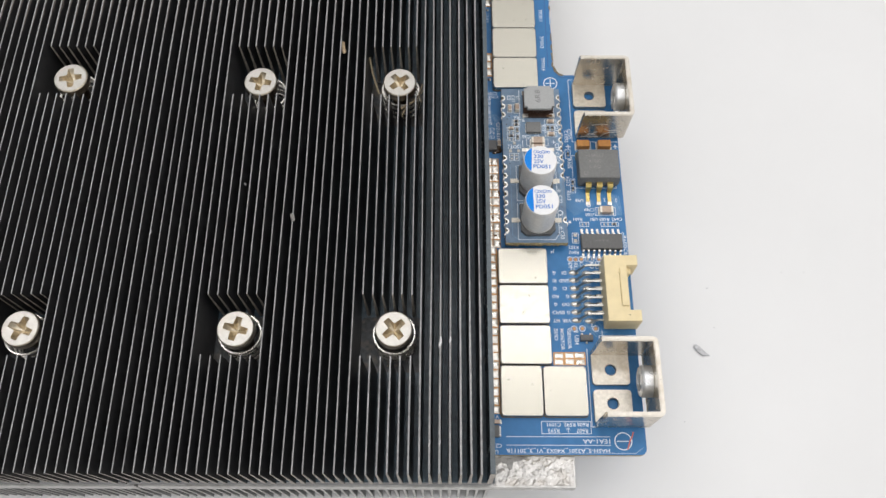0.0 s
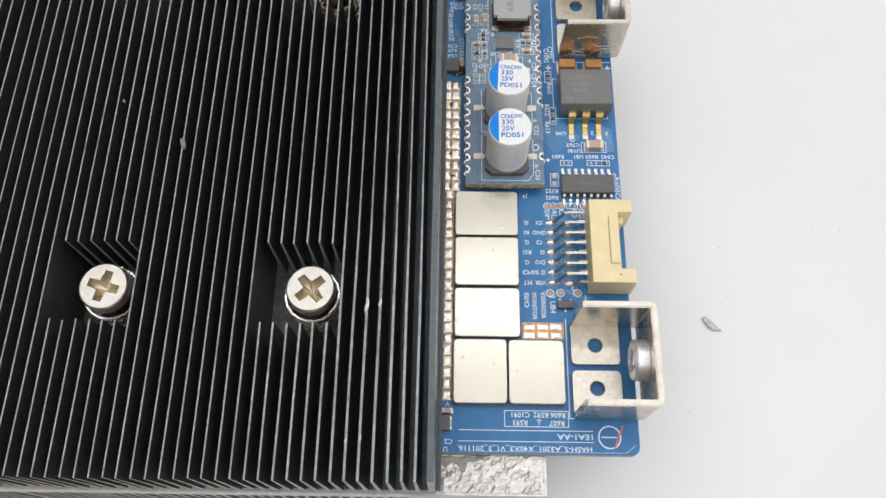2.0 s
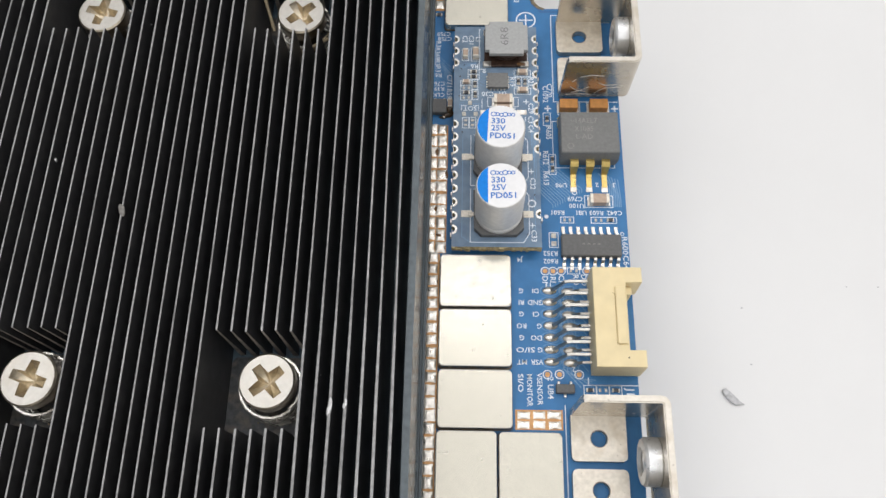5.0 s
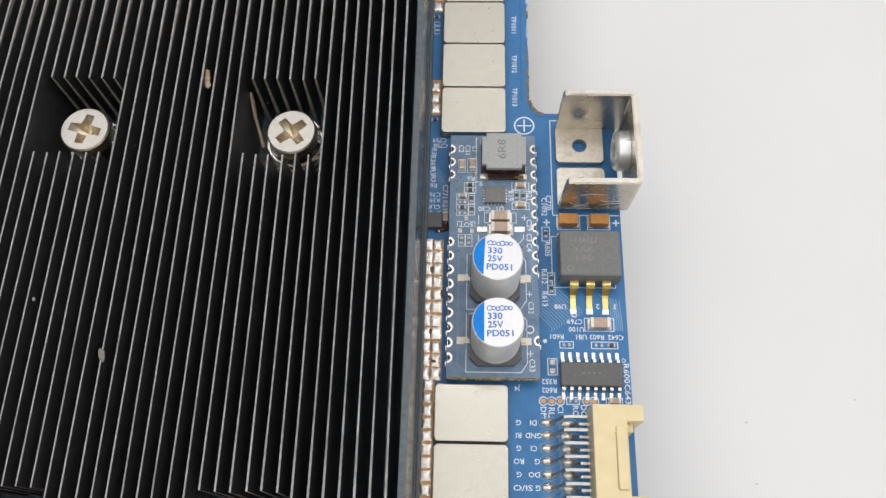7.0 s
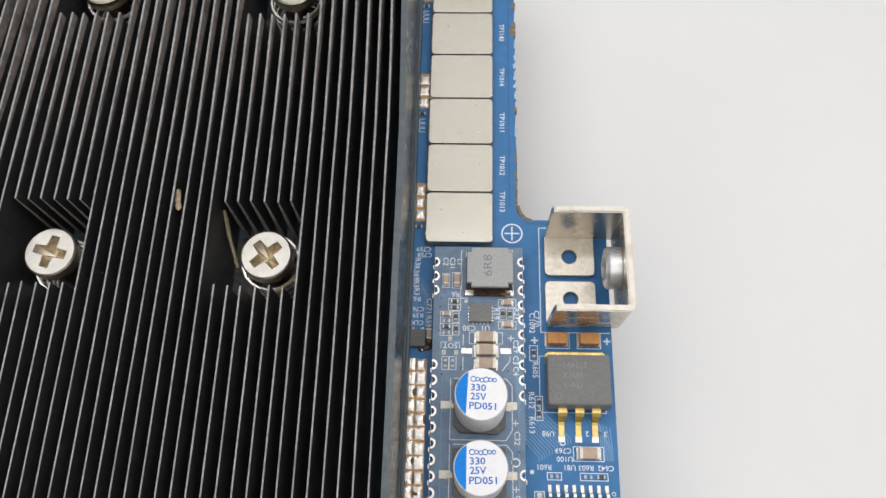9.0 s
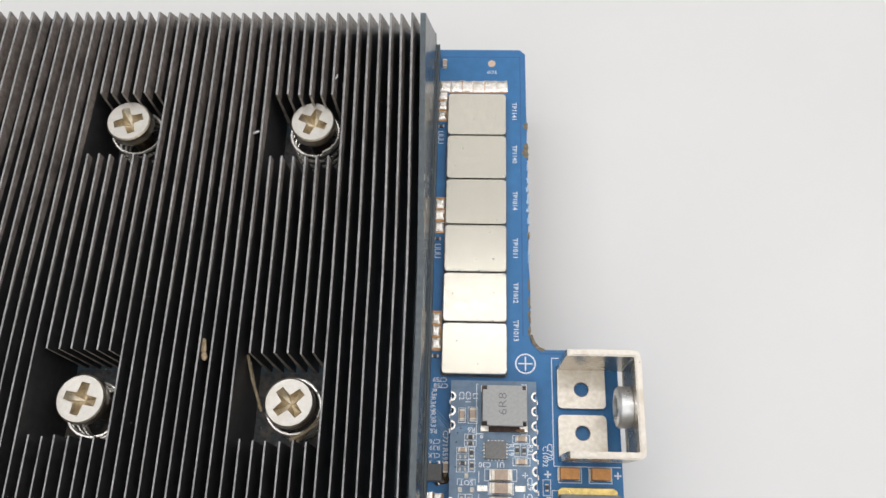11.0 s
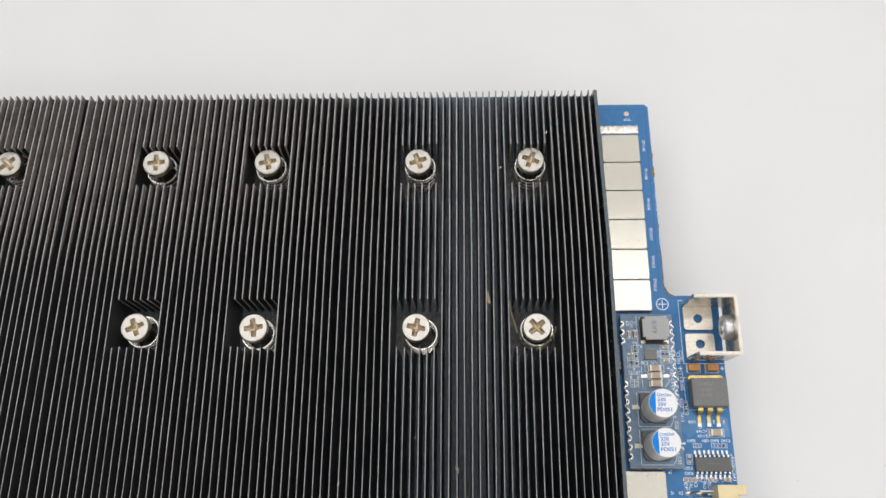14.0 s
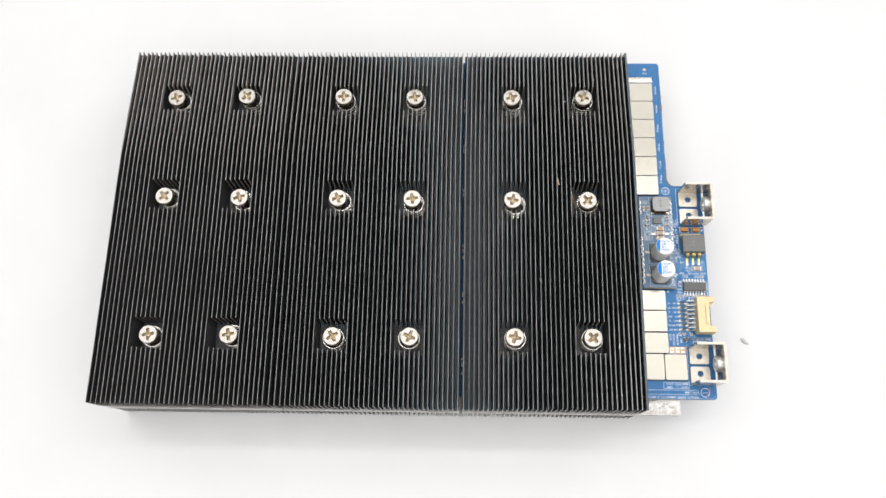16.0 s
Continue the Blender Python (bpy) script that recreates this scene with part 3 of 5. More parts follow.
# ---- exposed copper strips with solder squares, parts of the board ----
def solder_mesh(sx, sy):
    own = bmesh.new()
    nx, ny = 6, 6
    grid = []
    for a in range(nx + 1):
        row = []
        for b in range(ny + 1):
            u, v = 2 * a / nx - 1, 2 * b / ny - 1
            pinch = 1 - 0.12 * (1 - abs(u)) * abs(v) ** 2
            z = 0.16 * (1 - u ** 4) ** 0.5 * (1 - v ** 4) ** 0.5 * (0.75 + 0.25 * abs(u * v))
            row.append(own.verts.new((u * sx / 2, v * sy / 2 * pinch, z + 0.03)))
        grid.append(row)
    for a in range(nx):
        for b in range(ny):
            own.faces.new((grid[a][b], grid[a + 1][b], grid[a + 1][b + 1], grid[a][b + 1]))
    return smooth(mesh_of("solder_pad", own, M_SOLDER), 80)


SOLDER_TALL, SOLDER_WIDE = solder_mesh(1.74, 1.80), solder_mesh(1.70, 2.06)
rng = random.Random(3)


def copper_strip(x0, x1, y0, y1):
    part("copper_strip", prism(rect(x0, x1, y0, y1), 0.0, 0.025), M_COPPER, pcb)


def solder_rows(me, xs, y0, step, count):
    for k in range(count):
        for x in xs:
            o = place("solder_pad", me, pcb, x + rng.uniform(-0.06, 0.06), y0 + k * step + rng.uniform(-0.06, 0.06), 0.01, rng.choice((0, 180)) + rng.uniform(-4, 4))
            o.scale = (rng.uniform(0.9, 1.06), rng.uniform(0.9, 1.06), rng.uniform(0.6, 1.4))


copper_strip(20.7, 24.35, 25.4, 50.0)
solder_rows(SOLDER_WIDE, (21.55, 23.35), 26.5, 2.27, 11)
copper_strip(21.2, 23.35, -14.8, 25.2)
solder_rows(SOLDER_TALL, (22.25,), -13.9, 2.03, 20)
for y0 in (75.0, 98.2, 122.8):
    copper_strip(21.2, 23.25, y0, y0 + 7.6)
    solder_rows(solder_mesh(1.9, 2.15), (22.2,), y0 + 1.4, 2.4, 3)
    for k in range(3 if y0 > 90 else 0):
        yk = y0 - 2.7 - 1.0 * k
        part("printed_bar", frame_line([(22.7, yk + 0.36), (21.75, yk + 0.36), (21.5, yk), (21.75, yk - 0.36), (22.7, yk - 0.36)], 0.13, 0.0, False), M_SILK, pcb)
        part("printed_bar", frame_line([(21.15, yk + 0.3), (20.6, yk + 0.3), (20.6, yk - 0.3), (21.15, yk - 0.3)], 0.12, 0.0, False), M_SILK, pcb)
copper_strip(21.5, 35.45, 129.6, 132.4)
solder_rows(solder_mesh(2.25, 2.8), (22.6, 24.9, 27.3, 29.7, 32.1, 34.4), 131.1, 2, 1)
copper_strip(35.6, 43.0, -3.7, -0.6)
solder_rows(solder_mesh(2.0, 1.3), (36.9, 39.3, 41.7), -2.9, 1.5, 2)


# ---- printing on the board ----
def silk_line(points, w=0.13, parent=None, closed=True, z=0.0):
    return part("printed_outline", frame_line(points, w, z, closed), M_SILK, parent or pcb)


def silk_rect(cx, cy, w, h, parent=None, lw=0.13, z=0.0):
    return silk_line(rect(cx - w / 2, cx + w / 2, cy - h / 2, cy + h / 2), lw, parent, True, z)


def silk(words, x, y, h=0.95, turn=180, width=None, parent=None, z=0.03):
    return print_text(words, x, y, h, parent or pcb, M_SILK, turn, width, z)


silk("HASH-S_A3201_X40X3_V1_3_201116", 35.75, -22.75, 0.85, 180, 22.4)
silk("1EA1-AA", 44.3, -20.7, 0.95, 180, 6.0)
silk_line([(24.4, -19.75), (47.3, -19.75)], 0.13, closed=False)
silk_line([(24.4, -21.6), (47.3, -21.6)], 0.13, closed=False)
silk_line([(24.3, -22.3), (24.9, -23.3), (52.6, -23.3), (54.3, -22.0)], 0.06, closed=False)
silk_rect(37.7, -17.75, 10.9, 2.7)
for w, x, y in (("R606", 41.4, -17.05), ("R592", 38.5, -17.05), ("C1091", 34.9, -17.05), ("R607", 41.2, -18.4), ("R593", 34.9, -18.4)):
    silk(w, x, y, 0.9)
silk_line([(38.1, -18.0), (38.1, -18.9)], 0.13, closed=False)
silk_line([(37.7, -18.2), (38.1, -17.8), (38.5, -18.2)], 0.13, closed=False)
silk_line(disc(50.0, -20.7, 1.85, 30), 0.25)
silk_line([(48.6, -20.7), (51.2, -20.7)], 0.2, closed=False)
for pts in ([(52.35, -18.7), (52.0, -19.7), (51.45, -20.7)], [(51.6, -20.2), (51.25, -21.3), (50.8, -22.5)]):
    part("marker_stroke", frame_line(pts, 0.28, 0.03 + 0.004 * (pts[0][0] < 52), False), M_RED, pcb, "red marker pen stroke")
silk_line(disc(38.6, 72.9, 1.75, 30), 0.28)
silk_line([(37.3, 72.9), (39.9, 72.9)], 0.26, closed=False)
silk_line([(38.6, 71.6), (38.6, 74.2)], 0.26, closed=False, z=0.004)
for w, y in (("TP1013", 79.0), ("TP1012", 86.3), ("TP1011", 95.2), ("TP1014", 105.2), ("TP1140", 115.4), ("TP1141", 125.2)):
    silk(w, 36.9, y, 0.95, -90, 4.0)
part("test_point", prism(disc(32.3, 136.7, 0.8, 24), 0, 0.05), M_TESTPAD, pcb)
silk("TOP", 32.4, 134.7, 0.8)
for w, x, y in (("R6", 22.35, 60.6), ("C76", 22.6, 58.8), ("R39", 22.6, 57.7), ("CLK", 22.5, 56.4), ("2", 23.3, 55.1), ("V", 22.5, -15.4), ("C2", 22.7, -21.7), ("U", 22.2, -23.0), ("C759", 23.2, 69.75), ("C758", 23.4, 68.65), ("U98", 44.1, 38.3), ("2", 50.3, 38.4), ("3", 53.2, 38.4), ("C769", 46.4, 35.7), ("U100", 46.6, 34.4),
                ("R601", 43.3, 33.1), ("U81", 47.3, 33.1), ("R603", 49.9, 33.1), ("C642", 53.0, 33.1), ("R352", 41.9, 25.6), ("R602", 41.9, 24.2), ("J4", 36.7, 24.4), ("13", 41.4, 20.0), ("2", 45.0, 5.9)):
    silk(w, x, y, 0.85)
for w, x, y in (("R3", 22.2, 67.4), ("R369", 22.05, 65.3), ("R3", 22.1, 63.3), ("R3", 22.2, 61.9), ("R595", 24.42, 56.3), ("C771", 24.4, 59.3), ("C770", 42.6, 57.4), ("C1092", 41.8, 56.6), ("R605", 42.2, 48.6), ("R612", 41.5, 43.6),
                ("R613", 41.5, 39.6), ("DI", 40.8, 20.9), ("RI", 42.1, 20.9), ("CI", 43.5, 21.1), 
                ("DO", 47.2, 20.9), ("RO", 45.9, 20.9), ("2", 41.2, 4.3), ("UB4", 41.2, 2.3)):
    silk(w, x, y, 0.95, -90)
for w, y in (("R600", 27.1), ("C643", 23.7)):
    silk(w, 54.35, y, 0.95, -90, 3.2)
for k, (a, b) in enumerate((("G", "DI"), ("RI", "GND"), ("G", "CI"), ("RO", "G"), ("G", "DO"), ("SI/O", "G"), ("MT", "VSR"))):
    silk(a, 37.4 if k == 5 else 36.85, 18.95 - 1.99 * k, 0.85, 180, 3.0 if k == 5 else None)
    silk(b, {5: 39.75, 3: 39.7}.get(k, 39.2), 18.95 - 1.99 * k, 0.85)
for w, x, y, h in (("SI/O", 36.5, 3.6, 2.9), ("MONITOR", 37.9, 2.5, 5.1), ("VSENSOR", 39.5, 2.7, 5.1)):
    silk(w, x, y, 0.85, -90, h)
for x, y in ((42.2, 53.6), (54.2, 53.6)):
    silk_line([(x - 0.6, y), (x + 0.6, y)], 0.28, closed=False)
    silk_line([(x, y - 0.6), (x, y + 0.6)], 0.28, closed=False, z=0.004)
silk_rect(48.2, 46.3, 10.6, 9.3)
silk_rect(46.0, 53.6, 3.9, 2.6)
silk_rect(51.2, 53.6, 3.9, 2.6)
silk_rect(50.4, 35.2, 4.8, 2.2)
silk_rect(42.0, 51.4, 1.3, 2.6)
silk_rect(42.7, 42.3, 1.2, 3.9)
silk_rect(44.9, 31.7, 2.2, 1.1)
silk_rect(51.1, 31.7, 4.3, 1.1)
silk_rect(42.5, 28.0, 1.5, 2.7)
silk_rect(45.6, 22.5, 2.0, 1.1)
silk_rect(52.2, 22.5, 2.6, 1.1)
silk_line([(47.2, 4.6), (47.2, 3.4), (55.0, 3.4)], 0.15, closed=False)
for y in (2.6, 0.9):
    for k in range(3):
        silk_rect(47.0 + 2.0 * k + 0.4, y, 1.9, 1.5)
silk_line([(43.3, 55.0), (43.3, 74.0), (44.6, 74.0)], 0.16, closed=False)
silk_line([(43.3, 55.0), (54.8, 55.0)], 0.16, closed=False)
silk_line([(43.4, 0.2), (43.4, -17.6), (54.8, -17.6)], 0.16, closed=False)
silk_line(disc(46.35, 36.9, 0.4, 16), 0.16)
silk_line(disc(54.05, 29.2, 0.28, 16), 0.12)
part("via", prism(disc(41.4, 32.3, 0.36, 16), 0, 0.03), M_SILK, pcb)


def test_ring(x, y):
    part("test_point", prism(disc(x, y, 0.42, 20), 0, 0.04), M_COPPER, pcb)
    silk_line(disc(x, y, 0.68, 20), 0.16)


for x, y in ((40.9, 22.4), (42.2, 22.4), (43.55, 22.45), (47.8, 22.5), (49.0, 22.5), (40.8, 5.0), (42.7, 5.05), (45.8, 5.05)):
    test_ring(x, y)
# copper tracks under the mask
for k in range(13):
    y, xe = 44.6 - 0.66 * k, 47.6 - 0.42 * k
    part("track", frame_line([(40.4, y + 0.8), (40.4 + 0.02 * k, y), (xe, y - (xe - 40.4) * 0.98), (xe, y - (xe - 40.4) * 0.98 - 0.7)], 0.13, 0.0, False, 0.012), M_TRACE, pcb)
for k in range(7):
    part("track", frame_line([(50.6 + 0.55 * k, 40.6 - 0.2 * k), (52.4 + 0.3 * k, 38.6 - 0.5 * k), (52.4 + 0.3 * k, 34.2)], 0.15, 0.0, False, 0.012), M_TRACE, pcb)
for k in range(10):
    part("track", frame_line([(20.9, 61.6 - 0.55 * k), (22.6 + 0.02 * k, 60.0 - 0.55 * k)], 0.08, 0.0, False, 0.012), M_TRACE, pcb)
for k in range(6):
    part("track", frame_line([(22.9 + 0.05 * k, 63.2 - 0.3 * k), (23.6 + 0.26 * k, 62.3 - 0.3 * k), (23.6 + 0.26 * k, 55.6)], 0.07, 0.0, False, 0.013), M_TRACE, pcb)
for k in range(7):
    y = 18.4 - 1.99 * k
    part("track", frame_line([(42.9, y + 0.9), (43.5, y + 0.3), (43.5, y - 0.3), (42.9, y - 0.9)], 0.1, 0.0, False, 0.013), M_TRACE, pcb)
    part("track", frame_line([(45.9, y + 0.6), (46.5, y + 0.1), (47.3, y - 0.9)], 0.1, 0.0, False, 0.013), M_TRACE, pcb)
for k in range(5):
    part("track", frame_line([(43.2 + 0.5 * k, 19.8 - 0.3 * k), (43.4 + 0.6 * k, 6.0 - 0.4 * k), (46.0 + 0.6 * k, 3.0 + 0.3 * k)], 0.14, 0.0, False, 0.012), M_TRACE, pcb)
part("track", frame_line([(38.2, 78.0), (38.2, 138.3), (22.0, 138.3)], 0.25, 0.0, False, 0.012), M_PCBLINE, pcb)
part("track", frame_line([(39.9, 76.6), (41.4, 74.8), (54.4, 74.8)], 0.25, 0.0, False, 0.012), M_PCBLINE, pcb)
for k in range(9):
    part("track", frame_line([(20.9, 66.0 - 0.62 * k), (22.2, 64.9 - 0.62 * k), (24.9, 62.0 - 0.62 * k), (24.9, 58.2 - 0.3 * k)], 0.085, 0.0, False, 0.011), M_TRACE, pcb)
# burrs and scuffs where the board was snapped off
rng = random.Random(31)


def edge_patch(y, length, width, mat, label):
    pts = [(39.62 + rng.uniform(-0.08, 0.12), y - length / 2 + length * k / 7) for k in range(8)]
    pts += [(39.5 - width * rng.uniform(0.45, 1.0), y + length * (0.42 - 0.28 * k)) for k in range(4)]
    part("edge_burr", prism(pts, -0.9, 0.05 + rng.uniform(0, 0.02)), mat, pcb, label)


for y, l, w in ((121.8, 1.5, 0.95), (116.2, 3.4, 1.15), (98.0, 1.2, 0.3), (88.0, 2.6, 0.28), (84.6, 2.2, 0.34), (81.6, 2.6, 0.42), (79.0, 1.8, 0.45)):
    edge_patch(y, l, w, M_BURR, "torn brown fibreglass edge")
for y, l, w in ((109.6, 1.2, 0.35), (107.6, 1.0, 0.55), (105.4, 1.8, 0.4), (103.2, 0.9, 0.5), (101.0, 1.4, 0.3), (93.4, 2.4, 0.25), (112.4, 1.4, 0.25)):
    edge_patch(y, l, w, M_SCUFF, "pale scuffed board edge")
part("edge_burr", prism([(39.9, 78.4), (40.4, 77.0), (41.2, 76.0), (42.2, 75.65), (42.0, 75.2), (40.9, 75.5), (39.9, 76.6), (39.4, 78.2)], -0.9, 0.06), M_BURR, pcb, "torn brown fibreglass edge")


# ---- small chip parts ----
def chip_meshes(l, w, h, mat):
    body = mesh_of("body", box(-l / 2 + 0.14 * l, l / 2 - 0.14 * l, -w / 2, w / 2, 0.05, h, 0.05, 1), mat)
    term = mesh_of("terminal", box(-0.085 * l, 0.085 * l, -w / 2 - 0.02, w / 2 + 0.02, 0.02, h + 0.02, 0.06, 1), M_TERM)
    pad = mesh_of("solder_fillet", box(-0.17 * l, 0.17 * l, -w / 2 - 0.04, w / 2 + 0.04, 0.0, 0.1, 0.04, 1), M_SOLDER)
    return l, body, term, pad


def bare_meshes():
    l, body, term, _ = chip_meshes(1.05, 0.5, 0.12, M_PADDULL)
    return l, body, term, mesh_of("solder_fillet", box(-0.2, 0.2, -0.29, 0.29, 0.0, 0.1, 0.06, 2), M_PADDULL)


def tant_meshes():
    body = mesh_of("body", box(-1.6, 1.6, -0.95, 0.95, 0.12, 1.85, 0.08, 1), M_TANT)
    term = mesh_of("terminal", box(-0.22, 0.22, -0.75, 0.75, 0.02, 0.5, 0.05, 1), M_TERM)
    pad = mesh_of("solder_fillet", box(-0.45, 0.45, -1.0, 1.0, 0.0, 0.1, 0.04, 1), M_TERM)
    return 3.4, body, term, pad


CHIPS = {
    "mlcc_big": (chip_meshes(3.2, 1.7, 1.5, M_MLCC), "brown ceramic chip capacitor with silver ends", "ceramic capacitor"),
    "mlcc": (chip_meshes(1.7, 0.85, 0.85, M_MLCC), "small brown ceramic capacitor with silver ends", "ceramic capacitor"),
    "resistor": (chip_meshes(1.05, 0.55, 0.4, M_RESIST), "tiny black chip resistor with silver ends", "chip resistor"),
    "tant": (tant_meshes(), "orange tantalum chip capacitor beside the bracket", "capacitor"),
    "bare": (bare_meshes(), "empty pair of tinned solder pads", "solder pads"),
}


def chip(sort, x, y, z=0.0, turn=0):
    (l, body, term, pad), label, category = CHIPS[sort]
    t = thing({"resistor": "chip_resistor", "bare": "solder_pad_pair"}.get(sort, "chip_capacitor"), label, category, x, y, z, turn, "chip parts")
    if sort != "bare":
        place("body", body, t)
    for s in (-1, 1):
        if sort != "bare":
            place("terminal", term, t, s * l * 0.42)
        place("solder_fillet", pad, t, s * l * 0.44)
    return t


for x in (45.8, 51.15):
    chip("tant", x, 53.65)
chip("mlcc_big", 50.4, 35.2)
chip("resistor", 42.0, 51.4, 0, 90)
for y in (43.2, 41.4):
    chip("resistor", 42.7, y, 0, 90)
for x, y, a in ((44.9, 31.7, 0), (45.6, 22.5, 0), (50.2, 31.7, 0)):
    chip("bare", x, y, 0, a)
silk("J1", 53.6, 2.3, 1.25, -90)
for y in (28.75, 27.3):
    part("solder_pad", box(42.05, 42.95, y - 0.42, y + 0.42, 0, 0.14, 0.06, 2), M_PADDULL, pcb)
chip("resistor", 52.2, 31.7)
chip("mlcc", 52.2, 22.5)
for y in (2.6, 0.9):
    for k in range(3):
        chip("resistor" if (k + (y > 1)) % 2 else "bare", 47.4 + 2.0 * k, y)
for x, y, a, sort in ((22.4, -16.6, 0, "mlcc"), (22.2, 74.0, 0, "resistor"), (22.0, 97.0, 0, "resistor"), (22.5, 136.4, 90, "mlcc"), (22.1, 121.6, 0, "resistor")):
    chip(sort, x, y, 0, a)


def small_ic(x0, x1, y0, y1, h, pins_y, name="transistor"):
    cx, cy = (x0 + x1) / 2, (y0 + y1) / 2
    t = thing(name, "small black moulded chip with tinned pins", "chip", cx, cy, 0)
    part("body", box(x0 - cx, x1 - cx, y0 - cy, y1 - cy, 0.1, h, 0.1, 1), M_BLACKIC, t)
    pin = mesh_of("pin", box(-0.2, 0.2, -0.35, 0.35, 0, 0.35, 0.08, 1), M_SOLDER)
    for px, py in pins_y:
        place("pin", pin, t, px, py)


small_ic(42.0, 44.9, 1.9, 3.3, 1.1, ((-0.95, 0.95), (0.95, 0.95), (0, -0.95)))
small_ic(21.0, 24.0, 52.0, 54.9, 1.2, ((1.0, 1.7), (-0.6, 1.7), (1.0, -1.7)))
small_ic(20.8, 22.9, -20.0, -17.4, 0.9, ((1.2, 0.8), (1.2, 0), (1.2, -0.8)))
chip("mlcc", 24.6, 54.3, 0, 90)


# ---- sixteen-pin chip ----
def soic():
    t = thing("logic_chip", "black sixteen-pin chip with silver gull-wing pins", "chip", 48.55, 26.55)
    b = box(-4.95, 4.95, -1.95, 1.95, 0.2, 1.65, 0.16, 1)
    part("body", b, M_BLACKIC, t)
    own = bmesh.new()
    for y0, z0, y1, z1 in ((0, 0.85, 0.45, 0.85), (0.45, 0.85, 0.75, 0.12), (0.75, 0.12, 1.45, 0.12)):
        v = [own.verts.new(c) for c in ((-0.24, y0, z0), (0.24, y0, z0), (0.24, y1, z1), (-0.24, y1, z1))]
        own.faces.new(v)
    bmesh.ops.remove_doubles(own, verts=own.verts, dist=0.001)
    bmesh.ops.solidify(own, geom=own.faces[:], thickness=-0.18)
    bmesh.ops.recalc_face_normals(own, faces=own.faces)
    pin = mesh_of("pin", own, M_SOLDER)
    pad = mesh_of("solder_pad", box(-0.3, 0.3, 0.85, 2.0, 0, 0.1, 0.04, 1), M_SOLDER)
    for k in range(8):
        for s, a in ((1, 0), (-1, 180)):
            place("pin", pin, t, (k - 3.5) * 1.27, s * 1.9, 0, a)
            place("solder_pad", pad, t, (k - 3.5) * 1.27, s * 1.9, 0, a)
    me = text_mesh("= = = =", 0.5, 3.0)
    me.materials.append(M_ICPRINT)
    place("marking", me, t, 0, 0.1, 1.66)


soic()


# ---- power transistor ----
def power_transistor():
    t = thing("power_transistor", "large black power transistor with three bent gold leads", "transistor", 48.75, 46.0)
    own = bmesh.new()
    lo = [(-5.1, -4.1), (5.1, -4.1), (5.1, 4.1), (-5.1, 4.1)]
    levels = ((0.15, 0.95), (2.2, 1.0), (4.75, 0.965))
    rings = [[own.verts.new((px * s, py * s + (0.12 if z > 4 else 0), z)) for px, py in lo] for z, s in levels]
    for a, b in zip(rings, rings[1:]):
        for k in range(4):
            own.faces.new((a[k], a[(k + 1) % 4], b[(k + 1) % 4], b[k]))
    own.faces.new(rings[0]), own.faces.new(rings[-1])
    bmesh.ops.recalc_face_normals(own, faces=own.faces)
    bmesh.ops.bevel(own, geom=own.edges[:], offset=0.12, segments=2, affect="EDGES")
    shell = part("body", own, M_TRANS, t)
    tab = [(-5.0, 3.6), (5.0, 3.6), (5.0, 4.9), (4.4, 5.4), (-4.4, 5.4), (-5.0, 4.9)]
    part("tab", prism(tab, 0.05, 1.4, 0.1), M_TAB, t, "yellow gold mounting tab")
    own = bmesh.new()
    prof = ((-3.7, 2.7), (-4.8, 2.7), (-5.3, 2.3), (-5.9, 0.5), (-6.4, 0.25), (-8.15, 0.22))
    wid = (0.7, 0.7, 0.7, 0.48, 0.45, 0.45)
    for k in range(len(prof) - 1):
        (ya, za), (yb, zb) = prof[k], prof[k + 1]
        own.faces.new([own.verts.new(c) for c in ((-wid[k], ya, za), (wid[k], ya, za), (wid[k + 1], yb, zb), (-wid[k + 1], yb, zb))])
    bmesh.ops.remove_doubles(own, verts=own.verts, dist=0.001)
    bmesh.ops.recalc_face_normals(own, faces=own.faces)
    bmesh.ops.solidify(own, geom=own.faces[:], thickness=0.45)
    bmesh.ops.recalc_face_normals(own, faces=own.faces)
    lead = mesh_of("lead", own, M_GOLD)
    foot = mesh_of("solder_pad", box(-0.55, 0.55, -9.05, -7.9, 0, 0.1, 0.04, 1), M_SOLDER)
    for x in (-2.55, 0.15, 2.8):
        place("lead", lead, t, x)
        place("solder_pad", foot, t, x)
    for words, y, w in (("~14AEL7", 2.3, 4.6), ("X1085", 0.7, 3.2), ("L-AD", -0.8, 2.8)):
        me = text_mesh(words, 1.0, w)
        me.materials.append(M_ICPRINT)
        place("marking", me, shell, -1.0, y, 4.762)
    ring = frame_line(disc(-3.4, -2.6, 0.5, 20), 0.12, 4.75)
    part("marking", ring, M_ICPRINT, shell)


power_transistor()


